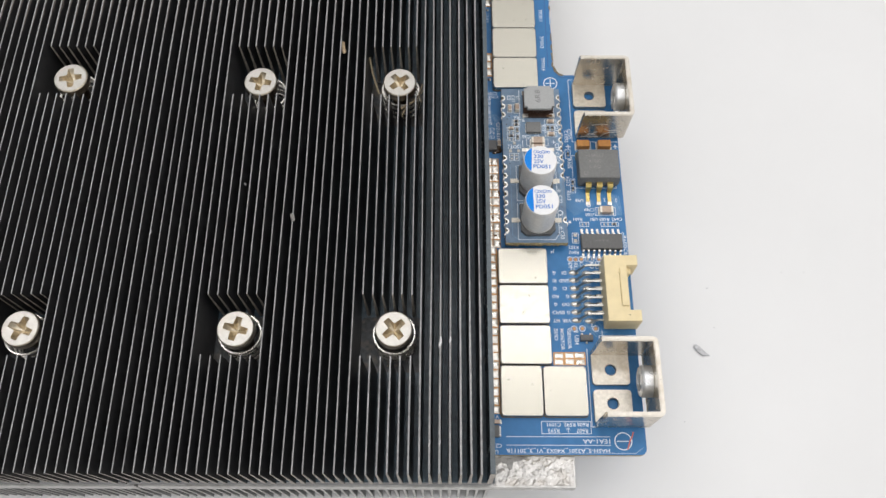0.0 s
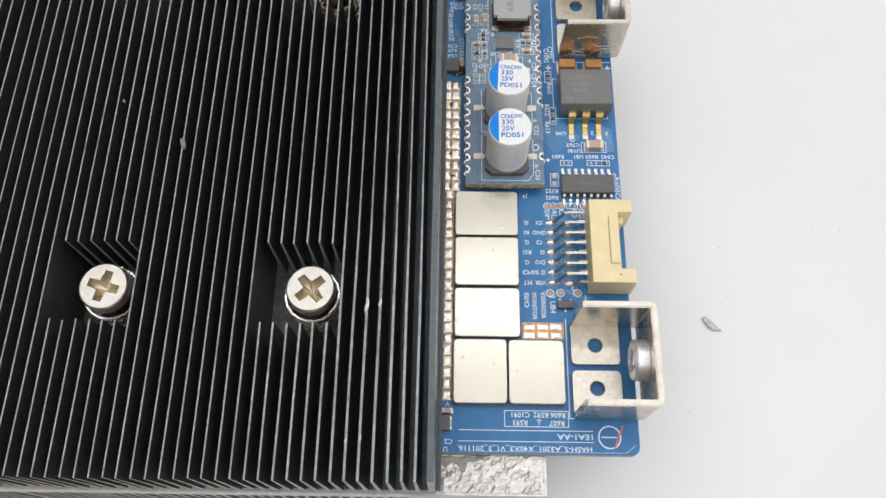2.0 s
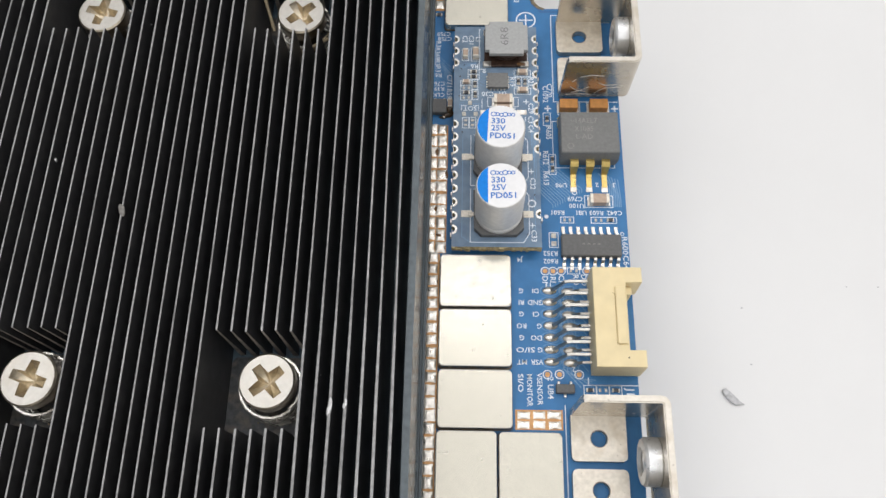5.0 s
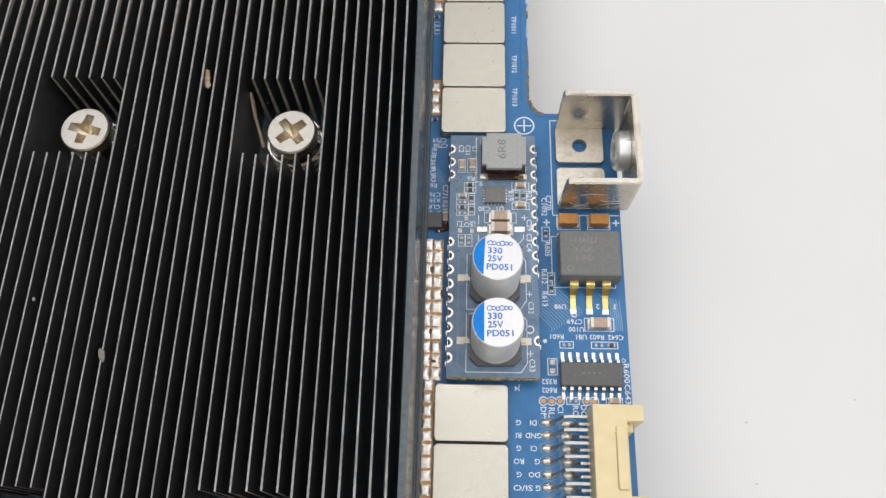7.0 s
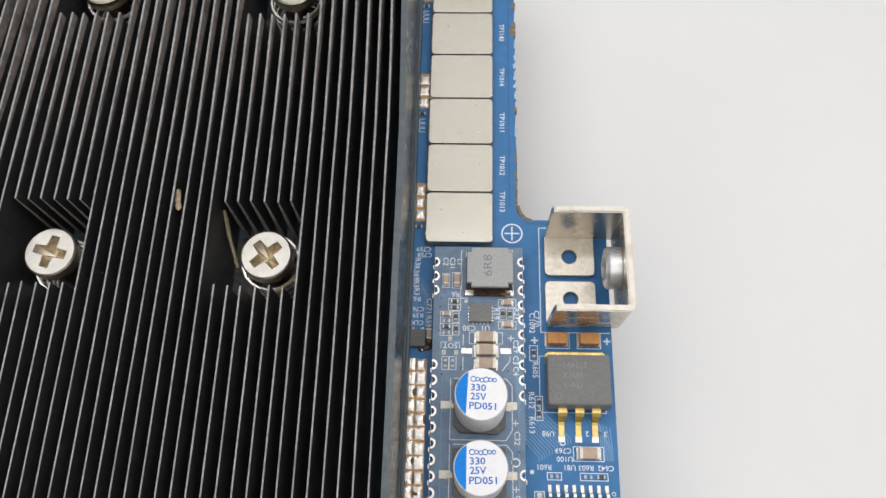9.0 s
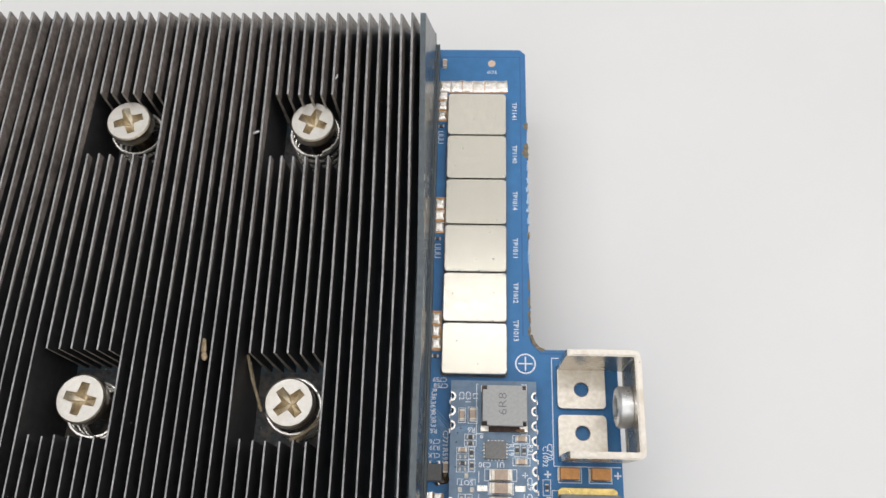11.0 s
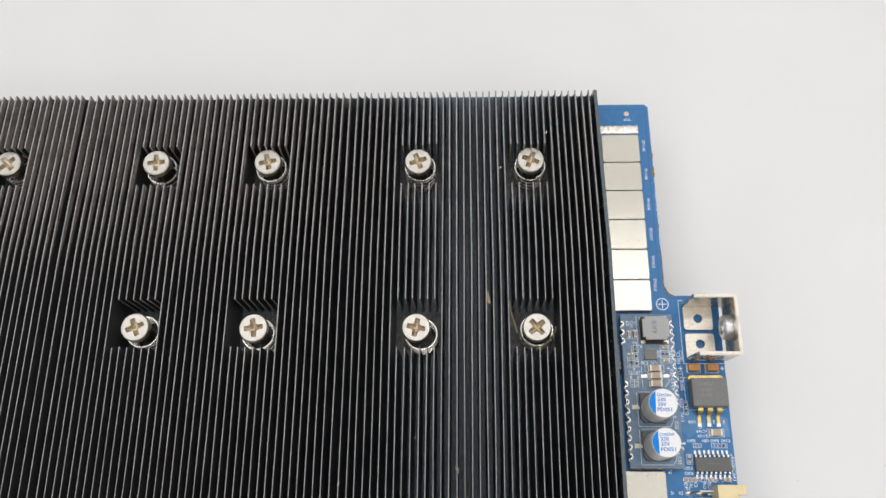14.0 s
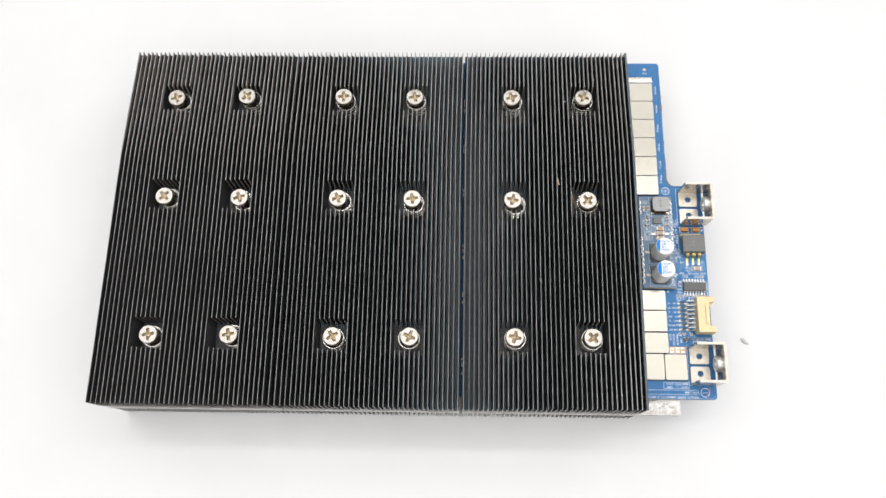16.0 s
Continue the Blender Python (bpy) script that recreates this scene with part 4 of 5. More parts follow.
# ---- white header ----
def pin_header():
    t = thing("pin_header", "cream plastic box header with rows of bent tinned pins", "connector", 0, 0)
    outline = [(47.6, 4.85), (55.2, 4.85), (55.2, 7.5), (52.75, 7.5), (52.75, 18.3), (55.3, 18.4), (55.3, 20.85), (47.6, 20.85)]
    own = prism(outline, 0.35, 6.5, 0.15)
    part("housing", own, M_CREAM, t)
    part("key_step", prism(round_rect(50.95, 52.5, 8.4, 17.6, 0.25), 6.45, 6.85, 0.15), M_CREAM, t)
    # dark strip laid on the housing for the shade beside the key
    part("key_slot", frame_line([(50.55, 16.6), (50.92, 16.4), (50.86, 8.5), (51.1, 8.3), (52.4, 8.3)], 0.07, 6.5, False, 0.015), M_CREAMDARK, t, "painted shade line along the key step")
    part("speck", prism(disc(52.5, 6.3, 0.13, 10), 6.48, 6.52), M_BURNT, t, "tiny dark speck")
    part("latch", box(52.7, 54.0, 16.9, 18.35, 0.4, 4.6, 0.2, 1), M_CREAM, t)
    upper = smooth(mesh_of("pin", tube([(47.2, 0, 3.9), (44.4, 0, 3.9), (43.7, 0, 3.7), (42.7, -0.2, 1.9), (42.0, -0.35, 0.6), (41.7, -0.4, 0.05)], 0.3, 4, math.pi / 4), M_PIN), 30)
    lower = smooth(mesh_of("pin", tube([(47.8, -0.75, 1.7), (46.2, -0.75, 1.7), (45.4, -0.75, 1.0), (44.9, -0.7, 0.05)], 0.28, 4, math.pi / 4), M_SOLDER), 30)
    blob = smooth(mesh_of("solder_joint", lathe([(0.85, 0.02), (0.72, 0.16), (0.5, 0.28), (0.28, 0.42), (0, 0.46)], 16), M_SOLDER), 80)
    for k in range(7):
        y = 19.45 - 1.99 * k
        place("pin", upper, t, 0, y - 0.15)
        place("pin", lower, t, 0, y - 0.15)
        for bx, by in ((41.5, -0.45), (44.6, -0.6)):
            o = place("solder_joint", blob, t, bx, y + by)
            o.scale = (1.4, 0.8, 1)
            part("pad_outline", frame_line([(bx + 1.5 * math.cos(a), y + by + 0.92 * math.sin(a)) for a in (q * math.pi / 10 for q in range(20))], 0.08, 0.0, True, 0.012), M_TRACE, pcb)


pin_header()


# ---- terminal brackets ----
def terminal_bracket(x, y, lean_low=0.0, lean_high=0.0):
    t = thing("terminal_bracket", "tin-plated folded terminal bracket with a pressed-in threaded nut", "metal bracket", x, y, 0, group="terminal brackets")
    # local origin: middle of the two tabs, on the board
    for y0, y1, hy in ((0.8, 8.2, 4.15), (-7.9, -0.35, -3.45)):
        own = plate_with_holes(round_rect(-4.2, 4.2, y0, y1, 0.8), [disc(0, hy, 1.25, 24)[::-1]], 0.1, 1.27)
        tab = part("tab", own, M_TIN, t)
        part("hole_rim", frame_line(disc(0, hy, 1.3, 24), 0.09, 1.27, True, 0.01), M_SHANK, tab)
    path = [(-4.1, 8.65), (-3.75, 8.65), (-2.9, 8.65), (7.1, 8.65)] + [(7.1 + 1.35 * math.sin(radians(a)), 7.3 + 1.35 * math.cos(radians(a))) for a in (11, 22, 34, 45, 56, 68, 79)] + [(8.45, 7.3)]
    path += [(px, -py) for px, py in path[::-1]]
    own = bmesh.new()
    inner = []
    for k, p in enumerate(path):
        a, b = Vector(path[max(k - 1, 0)]), Vector(path[min(k + 1, len(path) - 1)])
        d = (b - a).normalized()
        inner.append((p[0] + d.y * 1.1, p[1] - d.x * 1.1))
    rows = []
    for k, (o, i) in enumerate(zip(path, inner)):
        if k in (0, len(path) - 1):
            lo, hi, sx = 0.1, 11.3, 0.2
        elif k in (1, len(path) - 2):
            lo, hi, sx = 0.1, 12.3, 0.1
        else:
            lo, hi, sx = 0.9, 12.6, 0.0
        rows.append([own.verts.new(c) for c in ((o[0], o[1], lo), (o[0] + sx, o[1], hi), (i[0] + sx, i[1], hi), (i[0], i[1], lo))])
    for a, b in zip(rows, rows[1:]):
        for k in range(4):
            own.faces.new((a[k], b[k], b[(k + 1) % 4], a[(k + 1) % 4]))
    own.faces.new(rows[0]), own.faces.new(rows[-1])
    for v in own.verts:
        v.co.y += (8.65 - v.co.y) / 17.3 * (lean_low + (lean_high - lean_low) * v.co.z / 12.6)
    bmesh.ops.recalc_face_normals(own, faces=own.faces)
    cross = {frozenset((r[1], r[2])) for r in rows[1:-1]}
    tops = [e for e in own.edges if all(v.co.z > 12.5 for v in e.verts) and frozenset(e.verts) not in cross]
    bmesh.ops.bevel(own, geom=tops, offset=0.2, segments=2, affect="EDGES")
    own.normal_update()
    for f in own.faces:
        if f.calc_center_median().z > 12.3 or f.normal.z > 0.4:
            f.material_index = 1
    place("folded_wall", smooth(mesh_of("folded_wall", own, M_TINWALL, M_TINRIM), 35), t)
    nut = lathe([(1.9, 0), (3.2, 0), (3.5, 0.35), (3.5, 2.2), (3.2, 2.6), (2.5, 2.75), (2.1, 2.75), (1.9, 2.45), (1.75, 2.3), (1.9, 2.0), (1.75, 1.7), (1.9, 1.4), (1.75, 1.1), (1.9, 0.8), (1.9, 0)], 40)
    bmesh.ops.rotate(nut, verts=nut.verts, cent=(0, 0, 0), matrix=Matrix.Rotation(radians(-90), 3, "Y"))
    bmesh.ops.translate(nut, verts=nut.verts, vec=(7.6, 0.2, 6.6))
    nut_ob = place("nut", smooth(mesh_of("nut", nut, M_ZINC), 35), t, label="round zinc-plated press nut")
    core = lathe([(0, 0), (1.9, 0)], 24)
    bmesh.ops.rotate(core, verts=core.verts, cent=(0, 0, 0), matrix=Matrix.Rotation(radians(-90), 3, "Y"))
    bmesh.ops.translate(core, verts=core.verts, vec=(7.45, 0.2, 6.6))
    part("thread", core, M_SPRING, nut_ob)
    return t


upper_bracket = terminal_bracket(48.3, 64.0, 0.35, -0.4)


def wall_scratch(points):
    """A thin bright scratch on the leaning front wall, along (x, z) points."""
    own = bmesh.new()
    pairs = [[own.verts.new((px, -8.65 + 0.35 - 0.75 * pz / 12.6 - 0.03, pz + s)) for s in (-0.09, 0.09)] for px, pz in points]
    for (a, b), (c, d) in zip(pairs, pairs[1:]):
        own.faces.new((a, c, d, b))
    part("scratch", own, M_SCRATCH, upper_bracket, "bright scratch")


for pts in ([(-3.0, 1.6), (-1.0, 1.9), (1.4, 1.7)], [(-2.6, 4.4), (-1.4, 3.2), (0.4, 2.7)], [(-2.2, 2.3), (-0.8, 3.0), (0.8, 4.3)], [(1.9, 1.7), (2.6, 3.0), (3.6, 3.9), (6.0, 4.3)], [(2.2, 5.6), (3.4, 4.9), (5.6, 5.1)], [(-1.2, 7.6), (0.6, 8.2), (2.8, 8.0)], [(-2.4, 6.0), (-1.8, 6.9)]):
    wall_scratch(pts)
terminal_bracket(48.2, -9.2)


# ---- power module with its own parts ----
MZ = 3.1
module = thing("power_module", "small blue plug-in power board with half-round edge contacts", "circuit board")
NOTCH_L = [66.2, 63.7, 61.2] + [48.5 - 2.5 * k for k in range(9)]
NOTCH_R = [66.3 - 2.52 * k for k in range(10)] + [31.4]


def module_outline():
    pts = [(25.3, 25.4), (40.2, 25.4)]
    for y in sorted(NOTCH_R):
        pts += [(40.2 - 0.55 * math.sin(radians(a)), y - 0.55 * math.cos(radians(a))) for a in range(0, 181, 36)]
    pts += [(40.2, 69.0), (25.3, 69.0)]
    for y in sorted(NOTCH_L, reverse=True):
        pts += [(25.3 + 0.55 * math.sin(radians(a)), y + 0.55 * math.cos(radians(a))) for a in range(0, 181, 36)]
    return pts


bm = prism(module_outline(), MZ - 1.5, MZ)
for f in bm.faces:
    if abs(f.normal.z) < 0.5:
        f.material_index = 1
part("board", bm, (M_MODULE, M_FR4), module)
part("spacer", prism(rect(26.6, 39.0, 26.2, 68.4), 0.0, MZ - 1.5), M_BLACKIC, module)
rng = random.Random(12)
own = bmesh.new()
x = 25.4
while x < 40.0:
    w = rng.uniform(0.25, 0.7)
    own = box(x, min(40.15, x + w), 25.4 - rng.uniform(0.05, 0.32), 25.45, MZ - 1.5 + rng.uniform(0, 0.5), MZ - rng.uniform(0.02, 0.7), 0.04, 1, own)
    x += w * 0.9
part("torn_edge", own, M_FR4, module, "ragged golden fibreglass edge")
ring = plate_with_holes([(0.05 + 0.86 * math.sin(radians(a)), 0.86 * math.cos(radians(a))) for a in range(0, 181, 20)],
                        [[(0.1 + 0.52 * math.sin(radians(a)), 0.52 * math.cos(radians(a))) for a in range(0, 181, 30)][::-1]], MZ, MZ + 0.04)
EDGE = mesh_of("edge_contact", ring, M_SOLDER)
for y in NOTCH_L:
    place("edge_contact", EDGE, module, 25.32, y)
for y in NOTCH_R:
    place("edge_contact", EDGE, module, 40.18, y, 0, 180)


def msilk(words, x, y, h=0.92, turn=180):
    silk(words, x, y, h, turn, None, module, MZ + 0.03)


for w, x, y, a in (("C2", 27.15, 66.3, -90), ("C31", 28.3, 66.0, -90), ("L1", 29.55, 66.2, -90), ("R6", 28.95, 60.45, 180), ("R21", 39.0, 57.2, -90), ("R19", 35.7, 57.2, -90),
                   ("C32", 38.9, 37.0, -90), ("C33", 38.9, 27.4, -90), ("C29", 38.85, 51.7, -90), ("C3", 38.8, 49.4, -90), ("C4", 38.8, 47.6, -90), ("SOT", 28.2, 51.7, 180), ("U1", 33.9, 54.75, 180), ("C30", 31.3, 54.7, 180)):
    msilk(w, x, y, 0.92, a)
for x, y in ((38.7, 39.3), (38.7, 29.3), (38.1, 53.05)):
    silk_line([(x - 0.5, y), (x + 0.5, y)], 0.16, module, False, MZ)
    silk_line([(x, y - 0.5), (x, y + 0.5)], 0.16, module, False, MZ)
for cy in (41.6, 31.2):
    silk_line([(28.9, cy + 4.7), (37.3, cy + 4.7), (38.2, cy + 3.6), (38.2, cy - 3.4), (37.2, cy - 5.0), (28.4, cy - 5.0), (28.4, cy + 4.7)], 0.13, module, False, MZ)
silk_line([(30.1, 68.4), (29.8, 68.4), (29.8, 59.8), (31.0, 59.8)], 0.13, module, False, MZ)
silk_line([(37.6, 68.4), (38.5, 68.4), (38.5, 59.8), (37.5, 59.8)], 0.13, module, False, MZ)
silk_line([(30.3, 53.6), (30.3, 51.7)], 0.13, module, False, MZ)
silk_line([(30.3, 49.9), (30.3, 47.6)], 0.13, module, False, MZ)
silk_line([(37.9, 50.0), (37.9, 49.2), (36.6, 47.6)], 0.13, module, False, MZ)
silk_line([(26.7, 51.2), (26.7, 52.25), (27.7, 52.25)], 0.11, module, False, MZ)
silk_line([(28.7, 52.25), (29.7, 52.25), (29.7, 51.2)], 0.11, module, False, MZ)
silk_line(disc(38.7, 33.3, 0.6, 20), 0.24, module, True, MZ)
silk_line(disc(30.7, 59.3, 0.2, 10), 0.2, module, True, MZ)
for x, y, w, h in ((27.3, 62.9, 1.2, 2.5), (29.15, 62.95, 1.6, 2.8), (37.5, 59.0, 2.9, 1.3), (37.5, 55.25, 2.9, 1.3), (36.8, 57.15, 1.1, 2.0), (37.95, 57.1, 1.1, 2.0), (28.8, 59.2, 2.0, 0.98), (28.8, 58.15, 2.0, 0.98), (27.5, 56.95, 2.0, 1.0), (27.5, 55.9, 2.0, 1.0), (27.5, 54.85, 2.0, 1.0), (27.5, 53.85, 2.0, 0.95), (29.05, 56.55, 1.0, 2.0), (29.1, 54.45, 1.0, 2.0), (27.45, 48.75, 1.1, 2.1), (28.65, 48.75, 1.1, 2.1), (34.0, 53.0, 5.4, 1.9), (34.0, 50.8, 4.2, 1.9)):
    silk_rect(x, y, w, h, module, 0.11, MZ)
def module_track(points, w=0.09):
    part("track", frame_line(points, w, MZ, False, 0.012), M_TRACE, module)


for k in range(5):
    y = 58.6 - 0.58 * k
    module_track([(31.2, y), (30.6, y), (29.9 - 0.1 * k, y + 0.55), (29.75, y + 0.6)])
    module_track([(35.1, y), (35.6, y), (36.0 + 0.1 * k, y + 0.5 - 0.25 * k), (39.4, y + 0.5 - 0.25 * k)])
    module_track([(32.0 + 0.58 * k, 55.7), (32.0 + 0.58 * k, 55.2), (31.2 + 0.7 * k, 54.6)])
for k in range(4):
    module_track([(26.3, 53.4 - 0.5 * k), (27.0, 53.4 - 0.5 * k), (28.4, 52.6 - 0.45 * k), (30.0, 52.6 - 0.45 * k)])
    module_track([(26.2, 60.6 - 0.3 * k), (27.2, 60.9 - 0.25 * k), (29.3, 61.2 - 0.1 * k)])
    module_track([(38.9 + 0.22 * k, 56.0), (38.9 + 0.22 * k, 44.0 - 2 * k)])
module_track([(27.0, 46.4), (27.0, 27.2), (28.4, 26.2), (36.8, 26.2), (39.2, 28.0), (39.2, 44.0)])
for x, y in ((26.6, 59.9), (26.4, 58.3), (26.3, 54.2), (36.0, 61.0), (27.1, 60.7), (39.4, 60.8), (39.4, 43.6), (37.9, 27.6), (26.9, 46.9), (30.0, 48.0), (37.6, 47.6), (39.2, 34.9)):
    part("via", prism(disc(x, y, 0.16, 10), MZ, MZ + 0.012), M_RESIST, module)
for x, y in ((30.9, 50.8), (37.25, 50.85), (27.75, 42.0), (38.1, 42.0), (27.75, 31.3), (38.0, 31.3)):
    part("solder_pad", box(x - 0.9, x + 0.9, y - (0.62 if y < 45 else 0.5), y + (0.62 if y < 45 else 0.5), MZ, MZ + 0.14, 0.05, 1), M_TERM if y < 45 else M_SOLDER, module)
for cy in (52.95, 50.8, 48.55):
    chip("mlcc_big", 34.0, cy, MZ)
chip("mlcc", 27.3, 62.9, MZ, 90)
chip("mlcc", 29.15, 63.0, MZ, 90).scale = (1.15, 1.2, 1.2)
chip("mlcc", 37.5, 59.0, MZ)
chip("mlcc", 37.5, 55.25, MZ)
chip("mlcc", 27.5, 56.98, MZ).scale = (0.72, 0.75, 0.75)
for x, y, a in ((36.8, 57.15, 90), (37.95, 57.1, 90), (28.8, 59.2, 0), (28.8, 58.15, 0), (27.5, 54.85, 0), (29.05, 56.55, 90), (29.1, 54.45, 90)):
    chip("resistor", x, y, MZ, a)
for x, y, a in ((27.5, 55.9, 0), (27.5, 53.85, 0), (27.45, 48.75, 90), (28.65, 48.75, 90)):
    chip("bare", x, y, MZ, a)


for x, y in ((28.2, 52.75), (27.15, 50.5), (29.2, 50.5)):
    part("solder_pad", box(x - 0.35, x + 0.35, y - 0.42, y + 0.42, MZ, MZ + 0.14, 0.06, 2), M_PADDULL, module)
bar = mesh_of("edge_pad", box(-0.09, 0.09, -1.35, -0.6, MZ - 1.0, MZ + 0.03, 0.03, 1), M_SOLDER)
for y in NOTCH_L:
    place("edge_pad", bar, module, 25.16, y)
for y in NOTCH_R:
    place("edge_pad", bar, module, 40.32, y)


def controller():
    t = thing("controller_chip", "small square grey controller chip on the module", "chip", 33.1, 57.05, MZ)
    part("body", box(-1.82, 1.82, -1.48, 1.48, 0.02, 0.85, 0.06, 1), M_GREYIC, t)
    pin = mesh_of("pin", box(-0.14, 0.14, -0.2, 0.2, 0.0, 0.2, 0.03, 1), M_SOLDER)
    for k in range(5):
        for s in (-1, 1):
            place("pin", pin, t, s * 1.87, (k - 2) * 0.54, 0, 90)
            place("pin", pin, t, (k - 2) * 0.6, s * 1.53)


controller()


def inductor():
    t = thing("power_inductor", "grey ferrite power inductor marked with its value", "inductor", 34.55, 64.15, MZ)
    part("base", box(-3.85, 3.85, -4.0, 3.9, 0.0, 0.6, 0.1, 1), M_WINDING, t)
    place("winding", smooth(mesh_of("winding", lathe([(2.9, 0.6), (3.1, 1.0), (2.9, 1.4), (3.1, 1.8), (2.9, 2.2), (3.0, 2.9)], 28), M_WINDING)), t)
    a, b, n = 3.78, 3.42, 0.75
    pts = [(a - n, b), (-a + n, b), (-a + n, b - n), (-a, b - n), (-a, -b + n), (-a + n, -b + n), (-a + n, -b), (a - n, -b), (a - n, -b + n), (a, -b + n), (a, b - n), (a - n, b - n)]
    ferrite = part("ferrite_top", prism(pts, 2.75, 3.5, 0.14), M_INDUCT, t)
    me = text_mesh("6R8", 1.45, 3.7, -0.012)
    me.materials.append(M_INDTEXT)
    place("marking", me, ferrite, -0.3, 0.25, 3.515, 90)
    for sx in (-1, 1):
        part("terminal", box(sx * 3.35 - 0.75, sx * 3.35 + 0.75, -4.08, -3.0, 0.0, 0.66, 0.1, 1), M_SOLDER, t)
        part("terminal", box(sx * 3.3 - 0.7, sx * 3.3 + 0.7, 2.9, 3.95, 0.0, 0.35, 0.06, 1), M_SOLDER, t)
    part("flux_residue", box(2.0, 3.5, -4.0, -3.5, 0.2, 0.9, 0.15, 2), M_FLUX, t, "amber flux residue")


inductor()


def electrolytic(x, y, tilt):
    t = thing("electrolytic_capacitor", "silver can capacitor with white and blue printed top", "capacitor", x, y, MZ, tilt, "can capacitors")
    sq = [(-4.1, -2.9), (-2.9, -4.1), (2.9, -4.1), (4.1, -2.9), (4.1, 4.1), (-4.1, 4.1)]
    part("base", prism(sq, 0.05, 1.2, 0.1), M_BLACKIC, t, "black plastic base")
    can = lathe([(0, 0.9), (3.85, 0.9), (3.95, 1.2), (3.95, 1.9), (3.75, 2.2), (3.75, 2.5), (3.95, 2.8), (3.95, 10.7), (3.8, 11.1), (3.5, 11.2)], 48)
    place("can", smooth(mesh_of("can", can, M_CAN), 30), t)
    lid = part("top", prism(disc(0, 0, 3.72, 48), 11.0, 11.23), M_CAPWHITE, t, "white lacquered top")
    seg = [(3.7 * math.cos(radians(a)), 3.7 * math.sin(radians(a))) for a in range(122, 239, 6)]
    part("polarity_mark", prism(seg, 11.1, 11.25), M_CAPBLUE, lid, "blue polarity segment")
    for words, yy, w in (("330", 0.85, 2.2), ("25V", -0.45, 2.3), ("PD051", -1.8, 3.9)):
        me = text_mesh(words, 1.0, w, 0.02)
        me.materials.append(M_CAPTEXT)
        place("marking", me, lid, -1.55 + w / 2, yy, 11.26)
    for k, (wl, hl) in enumerate(((0.40, 0.36), (0.27, 0.28), (0.27, 0.30), (0.36, 0.38), (0.27, 0.27), (0.26, 0.27))):
        lx, ly = -1.2 + k * 0.62, 2.12 - (0.1 if k == 2 else 0)
        loop = [(lx + wl * math.cos(q * math.pi / 7), ly + hl * math.sin(q * math.pi / 7)) for q in range(14)]
        part("maker_mark", frame_line(loop, 0.14, 11.235 + 0.001 * k), M_CAPTEXT, lid)
    for s in (-1, 1):
        part("lead", box(s * 4.5 - 0.5, s * 4.5 + 0.5, -0.35, 0.4, 0.12, 0.4, 0.08, 1), M_TERM, t)
    return t


electrolytic(33.05, 41.6, -2)
electrolytic(33.05, 31.2, 1)

# ---- foil strip on the lower plate at the corner ----
foil = thing("foil_strip", "crinkled silver foil pad on the lower plate corner", "foil")
own = bmesh.new()
gx, gy = 48, 18
rngf = random.Random(11)
grid = [[own.verts.new((21.6 + 17.4 * a / gx + rngf.uniform(-0.1, 0.1), -29.9 + 6.4 * b / gy + rngf.uniform(-0.1, 0.1),
                        -1.9 + 0.3 * noise.noise((a * 0.28, b * 0.36, 3.1)) + 0.2 * abs(noise.noise((a * 0.55, b * 0.6, 8.0))) + 0.07 * noise.noise((a * 1.3, b * 1.4, 5.0)))) for b in range(gy + 1)] for a in range(gx + 1)]
for a in range(gx):
    for b in range(gy):
        own.faces.new((grid[a][b], grid[a + 1][b], grid[a + 1][b + 1], grid[a][b + 1]))
bmesh.ops.recalc_face_normals(own, faces=own.faces)
bmesh.ops.solidify(own, geom=own.faces[:], thickness=0.08)
part("foil", own, M_FOIL, foil)
paste = [(20.8, -24.0), (29.0, -24.0), (27.5, -24.7), (26.0, -24.9), (25.6, -26.4), (25.0, -26.7), (24.4, -25.3), (23.4, -25.0), (22.4, -25.6), (20.8, -25.2)]
part("paste_smear", prism(paste, -1.95, -1.6, 0.08), M_PASTE, foil, "smear of grey thermal paste")

# ---- flecks and nicks ----
def blob_bm(rx, ry, rz, seed):
    own = bmesh.new()
    bmesh.ops.create_icosphere(own, subdivisions=2, radius=1)
    for v in own.verts:
        k = 1 + 0.35 * noise.noise(v.co * 2.1 + Vector((seed, 0, 0)))
        v.co = Vector((v.co.x * rx * k, v.co.y * ry * k, v.co.z * rz * k))
    return own


fl = thing("plastic_fleck", "grey curved plastic fleck lying on the white table", "fleck", 76.8, 6.1, -LIFT + 0.5, 0)
pts = [(-1.7, 1.6), (-1.2, 1.75), (-0.4, 1.2), (0.4, 0.3), (1.3, -0.7), (1.95, -1.15), (1.1, -1.25), (0.3, -1.25), (-0.6, -0.7), (-1.3, 0.2), (-1.75, 1.0)]
part("flake", prism(pts, -0.45, 0.2, 0.15), M_FLECK, fl)
for x, y, r in ((80.5, 23.5, 0.22), (81.0, 12.5, 0.2), (107.0, 28.0, 0.2), (70.5, -12.0, 0.16), (101.0, 28.0, 0.18)):
    s = thing("dust_speck", "tiny dark speck of dust on the table", "speck", x, y, -LIFT + 0.05, group="table specks")
    part("speck", blob_bm(r, r * 0.7, 0.08, x), M_FLECK, s)


def on_fin(x):
    """The nearest fin's middle."""
    return min((f for row in FIN_XS for f in row), key=lambda f: abs(f - x))


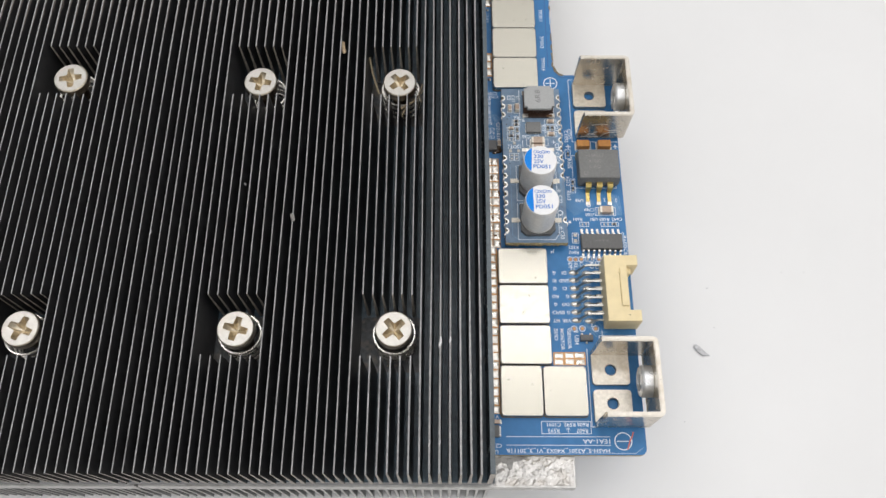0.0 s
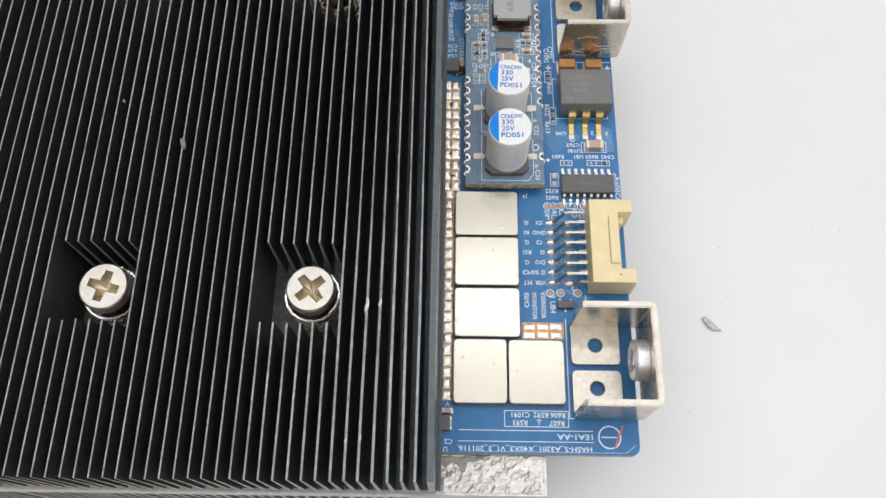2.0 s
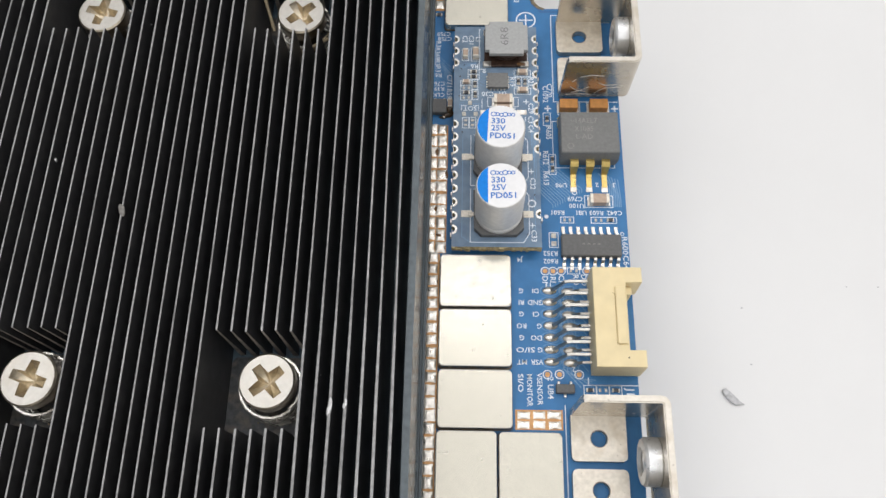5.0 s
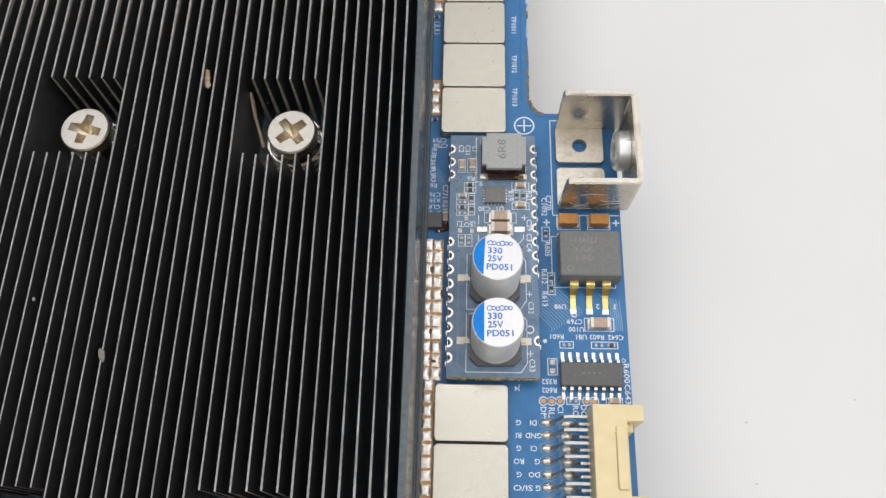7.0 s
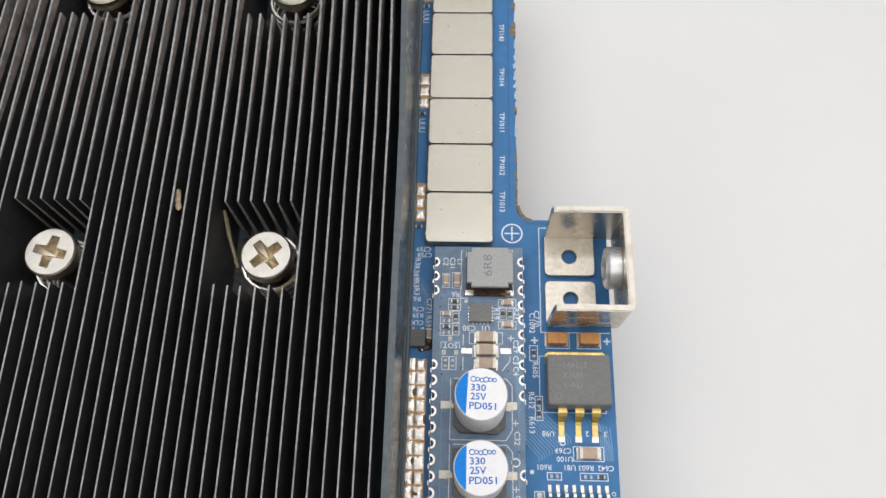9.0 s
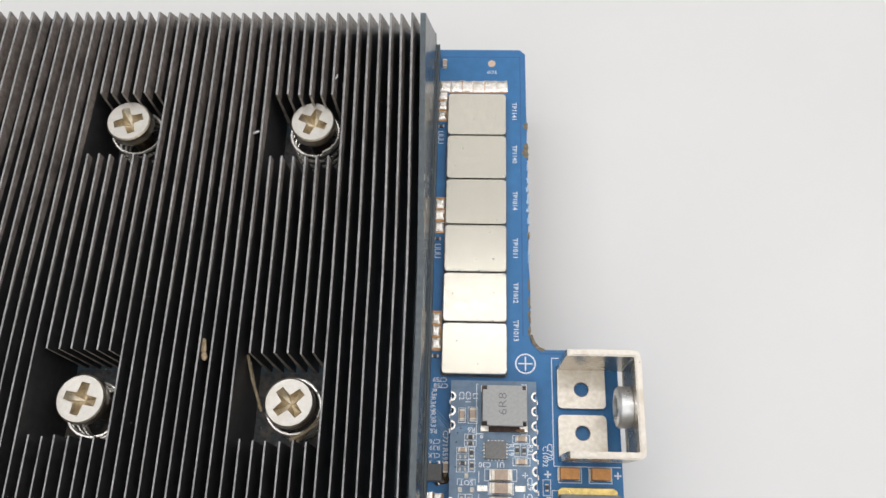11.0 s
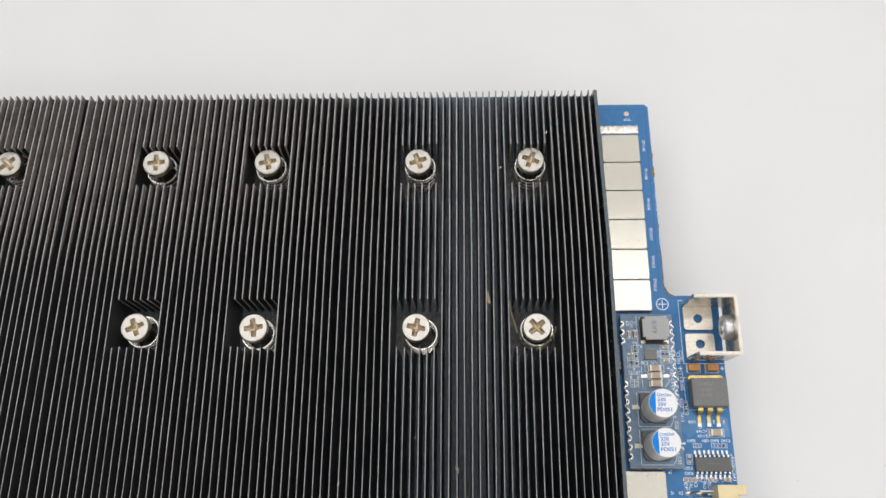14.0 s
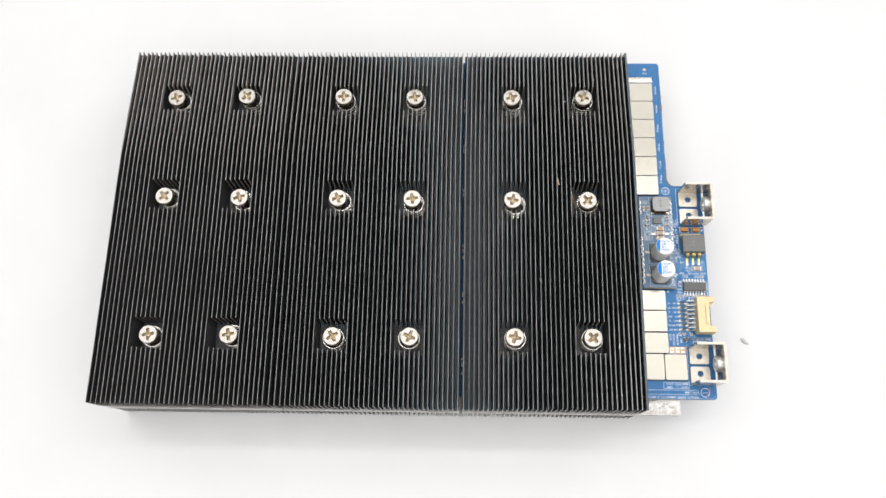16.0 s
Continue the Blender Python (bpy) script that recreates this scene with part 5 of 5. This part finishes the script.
for x, y, rx, ry in ((10.0, -4.4, 0.42, 1.5), (11.9, -3.9, 0.34, 0.8), (7.9, -24.8, 0.22, 0.8), (9.9, -24.6, 0.22, 0.7), (-52.0, 20.0, 0.3, 0.7), (4.0, 120.0, 0.25, 0.6), (-197.5, -14.0, 0.15, 0.5), (-197.5, -10.5, 0.15, 0.35), (-203.0, -21.0, 0.2, 0.8), (-203.0, -14.0, 0.12, 0.4), (-169.0, -23.5, 0.3, 0.6), (-124.0, -14.0, 0.16, 0.3), (-156.0, 84.0, 0.2, 0.4), (-209.9, 68.0, 0.2, 0.4)):
    s = thing("fin_nick", "bright bare-metal nick on a fin edge", "nick", on_fin(x), y, FIN_TOP - 0.05, group="fin nicks")
    lump = blob_bm(rx * 0.62, ry * 0.75, 0.16, y)
    bmesh.ops.translate(lump, verts=lump.verts, vec=(0.06, ry * 0.3, 0))
    low = blob_bm(rx * 0.72, ry * 0.55, 0.18, y + 3)
    bmesh.ops.translate(low, verts=low.verts, vec=(-0.12, -ry * 0.3, -0.05))
    part("burr", join(lump, low), M_BRIGHT, s)
for x, y, z, rx, ry, m, l in ((-22.4, 23.8, 20.25, 0.45, 1.15, M_FLAKE, "grey"), (-33.4, 31.6, 20.8, 0.2, 0.35, M_BRIGHT, "pale"), (-9.9, 109.2, 19.0, 0.8, 0.3, M_BRIGHT, "pale")):
    s = thing("debris_flake", "small %s flake of debris caught between fins" % l, "debris", x, y, z, 20)
    part("flake", blob_bm(rx, ry, 0.3, x), m, s)

# ---- dust in the fins and paste in the seam between heatsinks ----
rng = random.Random(99)
own = bmesh.new()
for k in range(260):
    x, y = rng.uniform(-208, 18), rng.uniform(-28, 130)
    z = rng.choice((FIN_FLOOR + 0.1, FIN_TOP - rng.uniform(0, 6), FIN_TOP))
    x = on_fin(x) + (0 if z == FIN_TOP else rng.choice((-1, 1)) * (0.24 + 0.02 * (FIN_TOP - z)))
    r = rng.uniform(0.06, 0.16)
    v = [own.verts.new((x + r * a, y + r * b, z + r * c)) for a, b, c in ((1, 0, 0), (-0.6, 0.9, 0), (-0.5, -0.8, 0), (0, 0.1, 0.7))]
    for tri in ((0, 1, 3), (1, 2, 3), (2, 0, 3), (0, 2, 1)):
        own.faces.new([v[i] for i in tri])
dust = place("dust", mesh_of("dust", own, M_BRIGHT))
tagged(dust, "pale specks of dust scattered over the black fins", "dust", kind="stuff")
own = bmesh.new()
for c in COLS:
    for a, b in POCKETS:
        for k in range(26):
            ang, rad = rng.uniform(0, 6.28), rng.uniform(2.2, 5.4)
            x, y = c + rad * math.cos(ang), (a + b) / 2 + rad * math.sin(ang) * 0.95
            r, z = rng.uniform(0.07, 0.22), FIN_FLOOR + 0.06
            v = [own.verts.new((x + r * p, y + r * q, z + r * h)) for p, q, h in ((1, 0.1, 0), (-0.6, 0.9, 0), (-0.5, -0.8, 0), (0, 0.1, 0.6))]
            for tri in ((0, 1, 3), (1, 2, 3), (2, 0, 3), (0, 2, 1)):
                own.faces.new([v[i] for i in tri])
crumbs = place("pocket_dust", mesh_of("pocket_dust", own, M_DEBRIS))
tagged(crumbs, "brown dust crumbs lying round the screws", "dust", kind="stuff")
seam = thing("seam_paste", "white bits of paste in the joint between heatsinks", "paste")
for y, n in ((116, 3), (92, 2), (70, 2), (43, 3), (20, 2), (-9, 3)):
    for k in range(n):
        yy = y - 3.0 * k + rng.uniform(-0.5, 0.5)
        part("bit", box(-55.95 - 0.28, -55.95 + 0.22, yy, yy + rng.uniform(0.9, 1.9), 5.0, 6.4, 0.1, 1), M_CAPWHITE, seam)


# ---- dry strands caught round a screw ----
def strand(points, r, label="dry straw-like strand caught beside a screw"):
    s = thing("dry_strand", label, "debris", *points[0], group="strands in the fins")
    own = tube([tuple(b - a for a, b in zip(points[0], p)) for p in points], r, 6)
    for v in own.verts:
        v.co.z *= 0.8
    part("strand", own, M_STRAW, s)


strand([(-7.9, 70.0, 15.0), (-7.2, 66.5, 13.2), (-6.2, 63.6, 12.0), (-5.5, 61.4, 11.2)], 0.26)
strand([(-7.5, 69.0, 14.4), (-6.9, 65.6, 12.0), (-5.9, 62.0, 11.6)], 0.16)
strand([(0.9, 57.4, 11.8), (2.6, 58.6, 12.6), (4.2, 60.5, 13.0), (5.2, 63.0, 14.2)], 0.17)
strand([(-0.3, 56.9, 12.0), (1.4, 57.6, 12.8), (3.2, 59.0, 12.6), (3.9, 59.5, 12.4)], 0.32)
strand([(0.1, 55.3, 11.0), (0.9, 56.9, 12.0), (2.0, 58.0, 12.4)], 0.3)
strand([(4.9, 59.0, 12.0), (4.4, 60.6, 12.4), (5.4, 62.0, 12.8)], 0.12)
for dx, dy in ((0, 0), (0.25, -1.2), (-0.1, 0.9)):
    s = thing("debris_flake", "tan flake of lint clinging to a fin", "debris", -13.9 + dx, 69.9 + dy, 19.3, 10, "lint on a fin")
    part("flake", blob_bm(0.5, 0.8, 0.3, dx * 7), M_DEBRIS, s)


# ---- burnt flux beside the small transistor ----
def blob_patch(name, label, spots, mat):
    t = thing(name, label, "residue", *spots[0][:2], 0)
    for x, y, rx, ry, rz in spots:
        part("blob", blob_bm(rx, ry, rz, x * 3 + y), mat, t, x=x - spots[0][0], y=y - spots[0][1], z=rz * 0.4)


blob_patch("flux_residue", "dark burnt flux lumps round the small transistor", ((24.5, 53.2, 0.6, 0.9, 0.5), (24.1, 52.0, 0.9, 0.5, 0.4), (24.9, 52.4, 0.4, 0.6, 0.5), (23.3, 51.6, 0.6, 0.3, 0.25)), M_BURNT)
blob_patch("flux_residue", "thin amber flux film between the solder squares", ((22.45, 44.6, 0.35, 0.7, 0.16), (24.2, 40.2, 0.3, 0.8, 0.15), (22.5, 33.6, 0.3, 0.6, 0.15), (23.2, 28.6, 0.5, 0.35, 0.16)), M_FLUX)
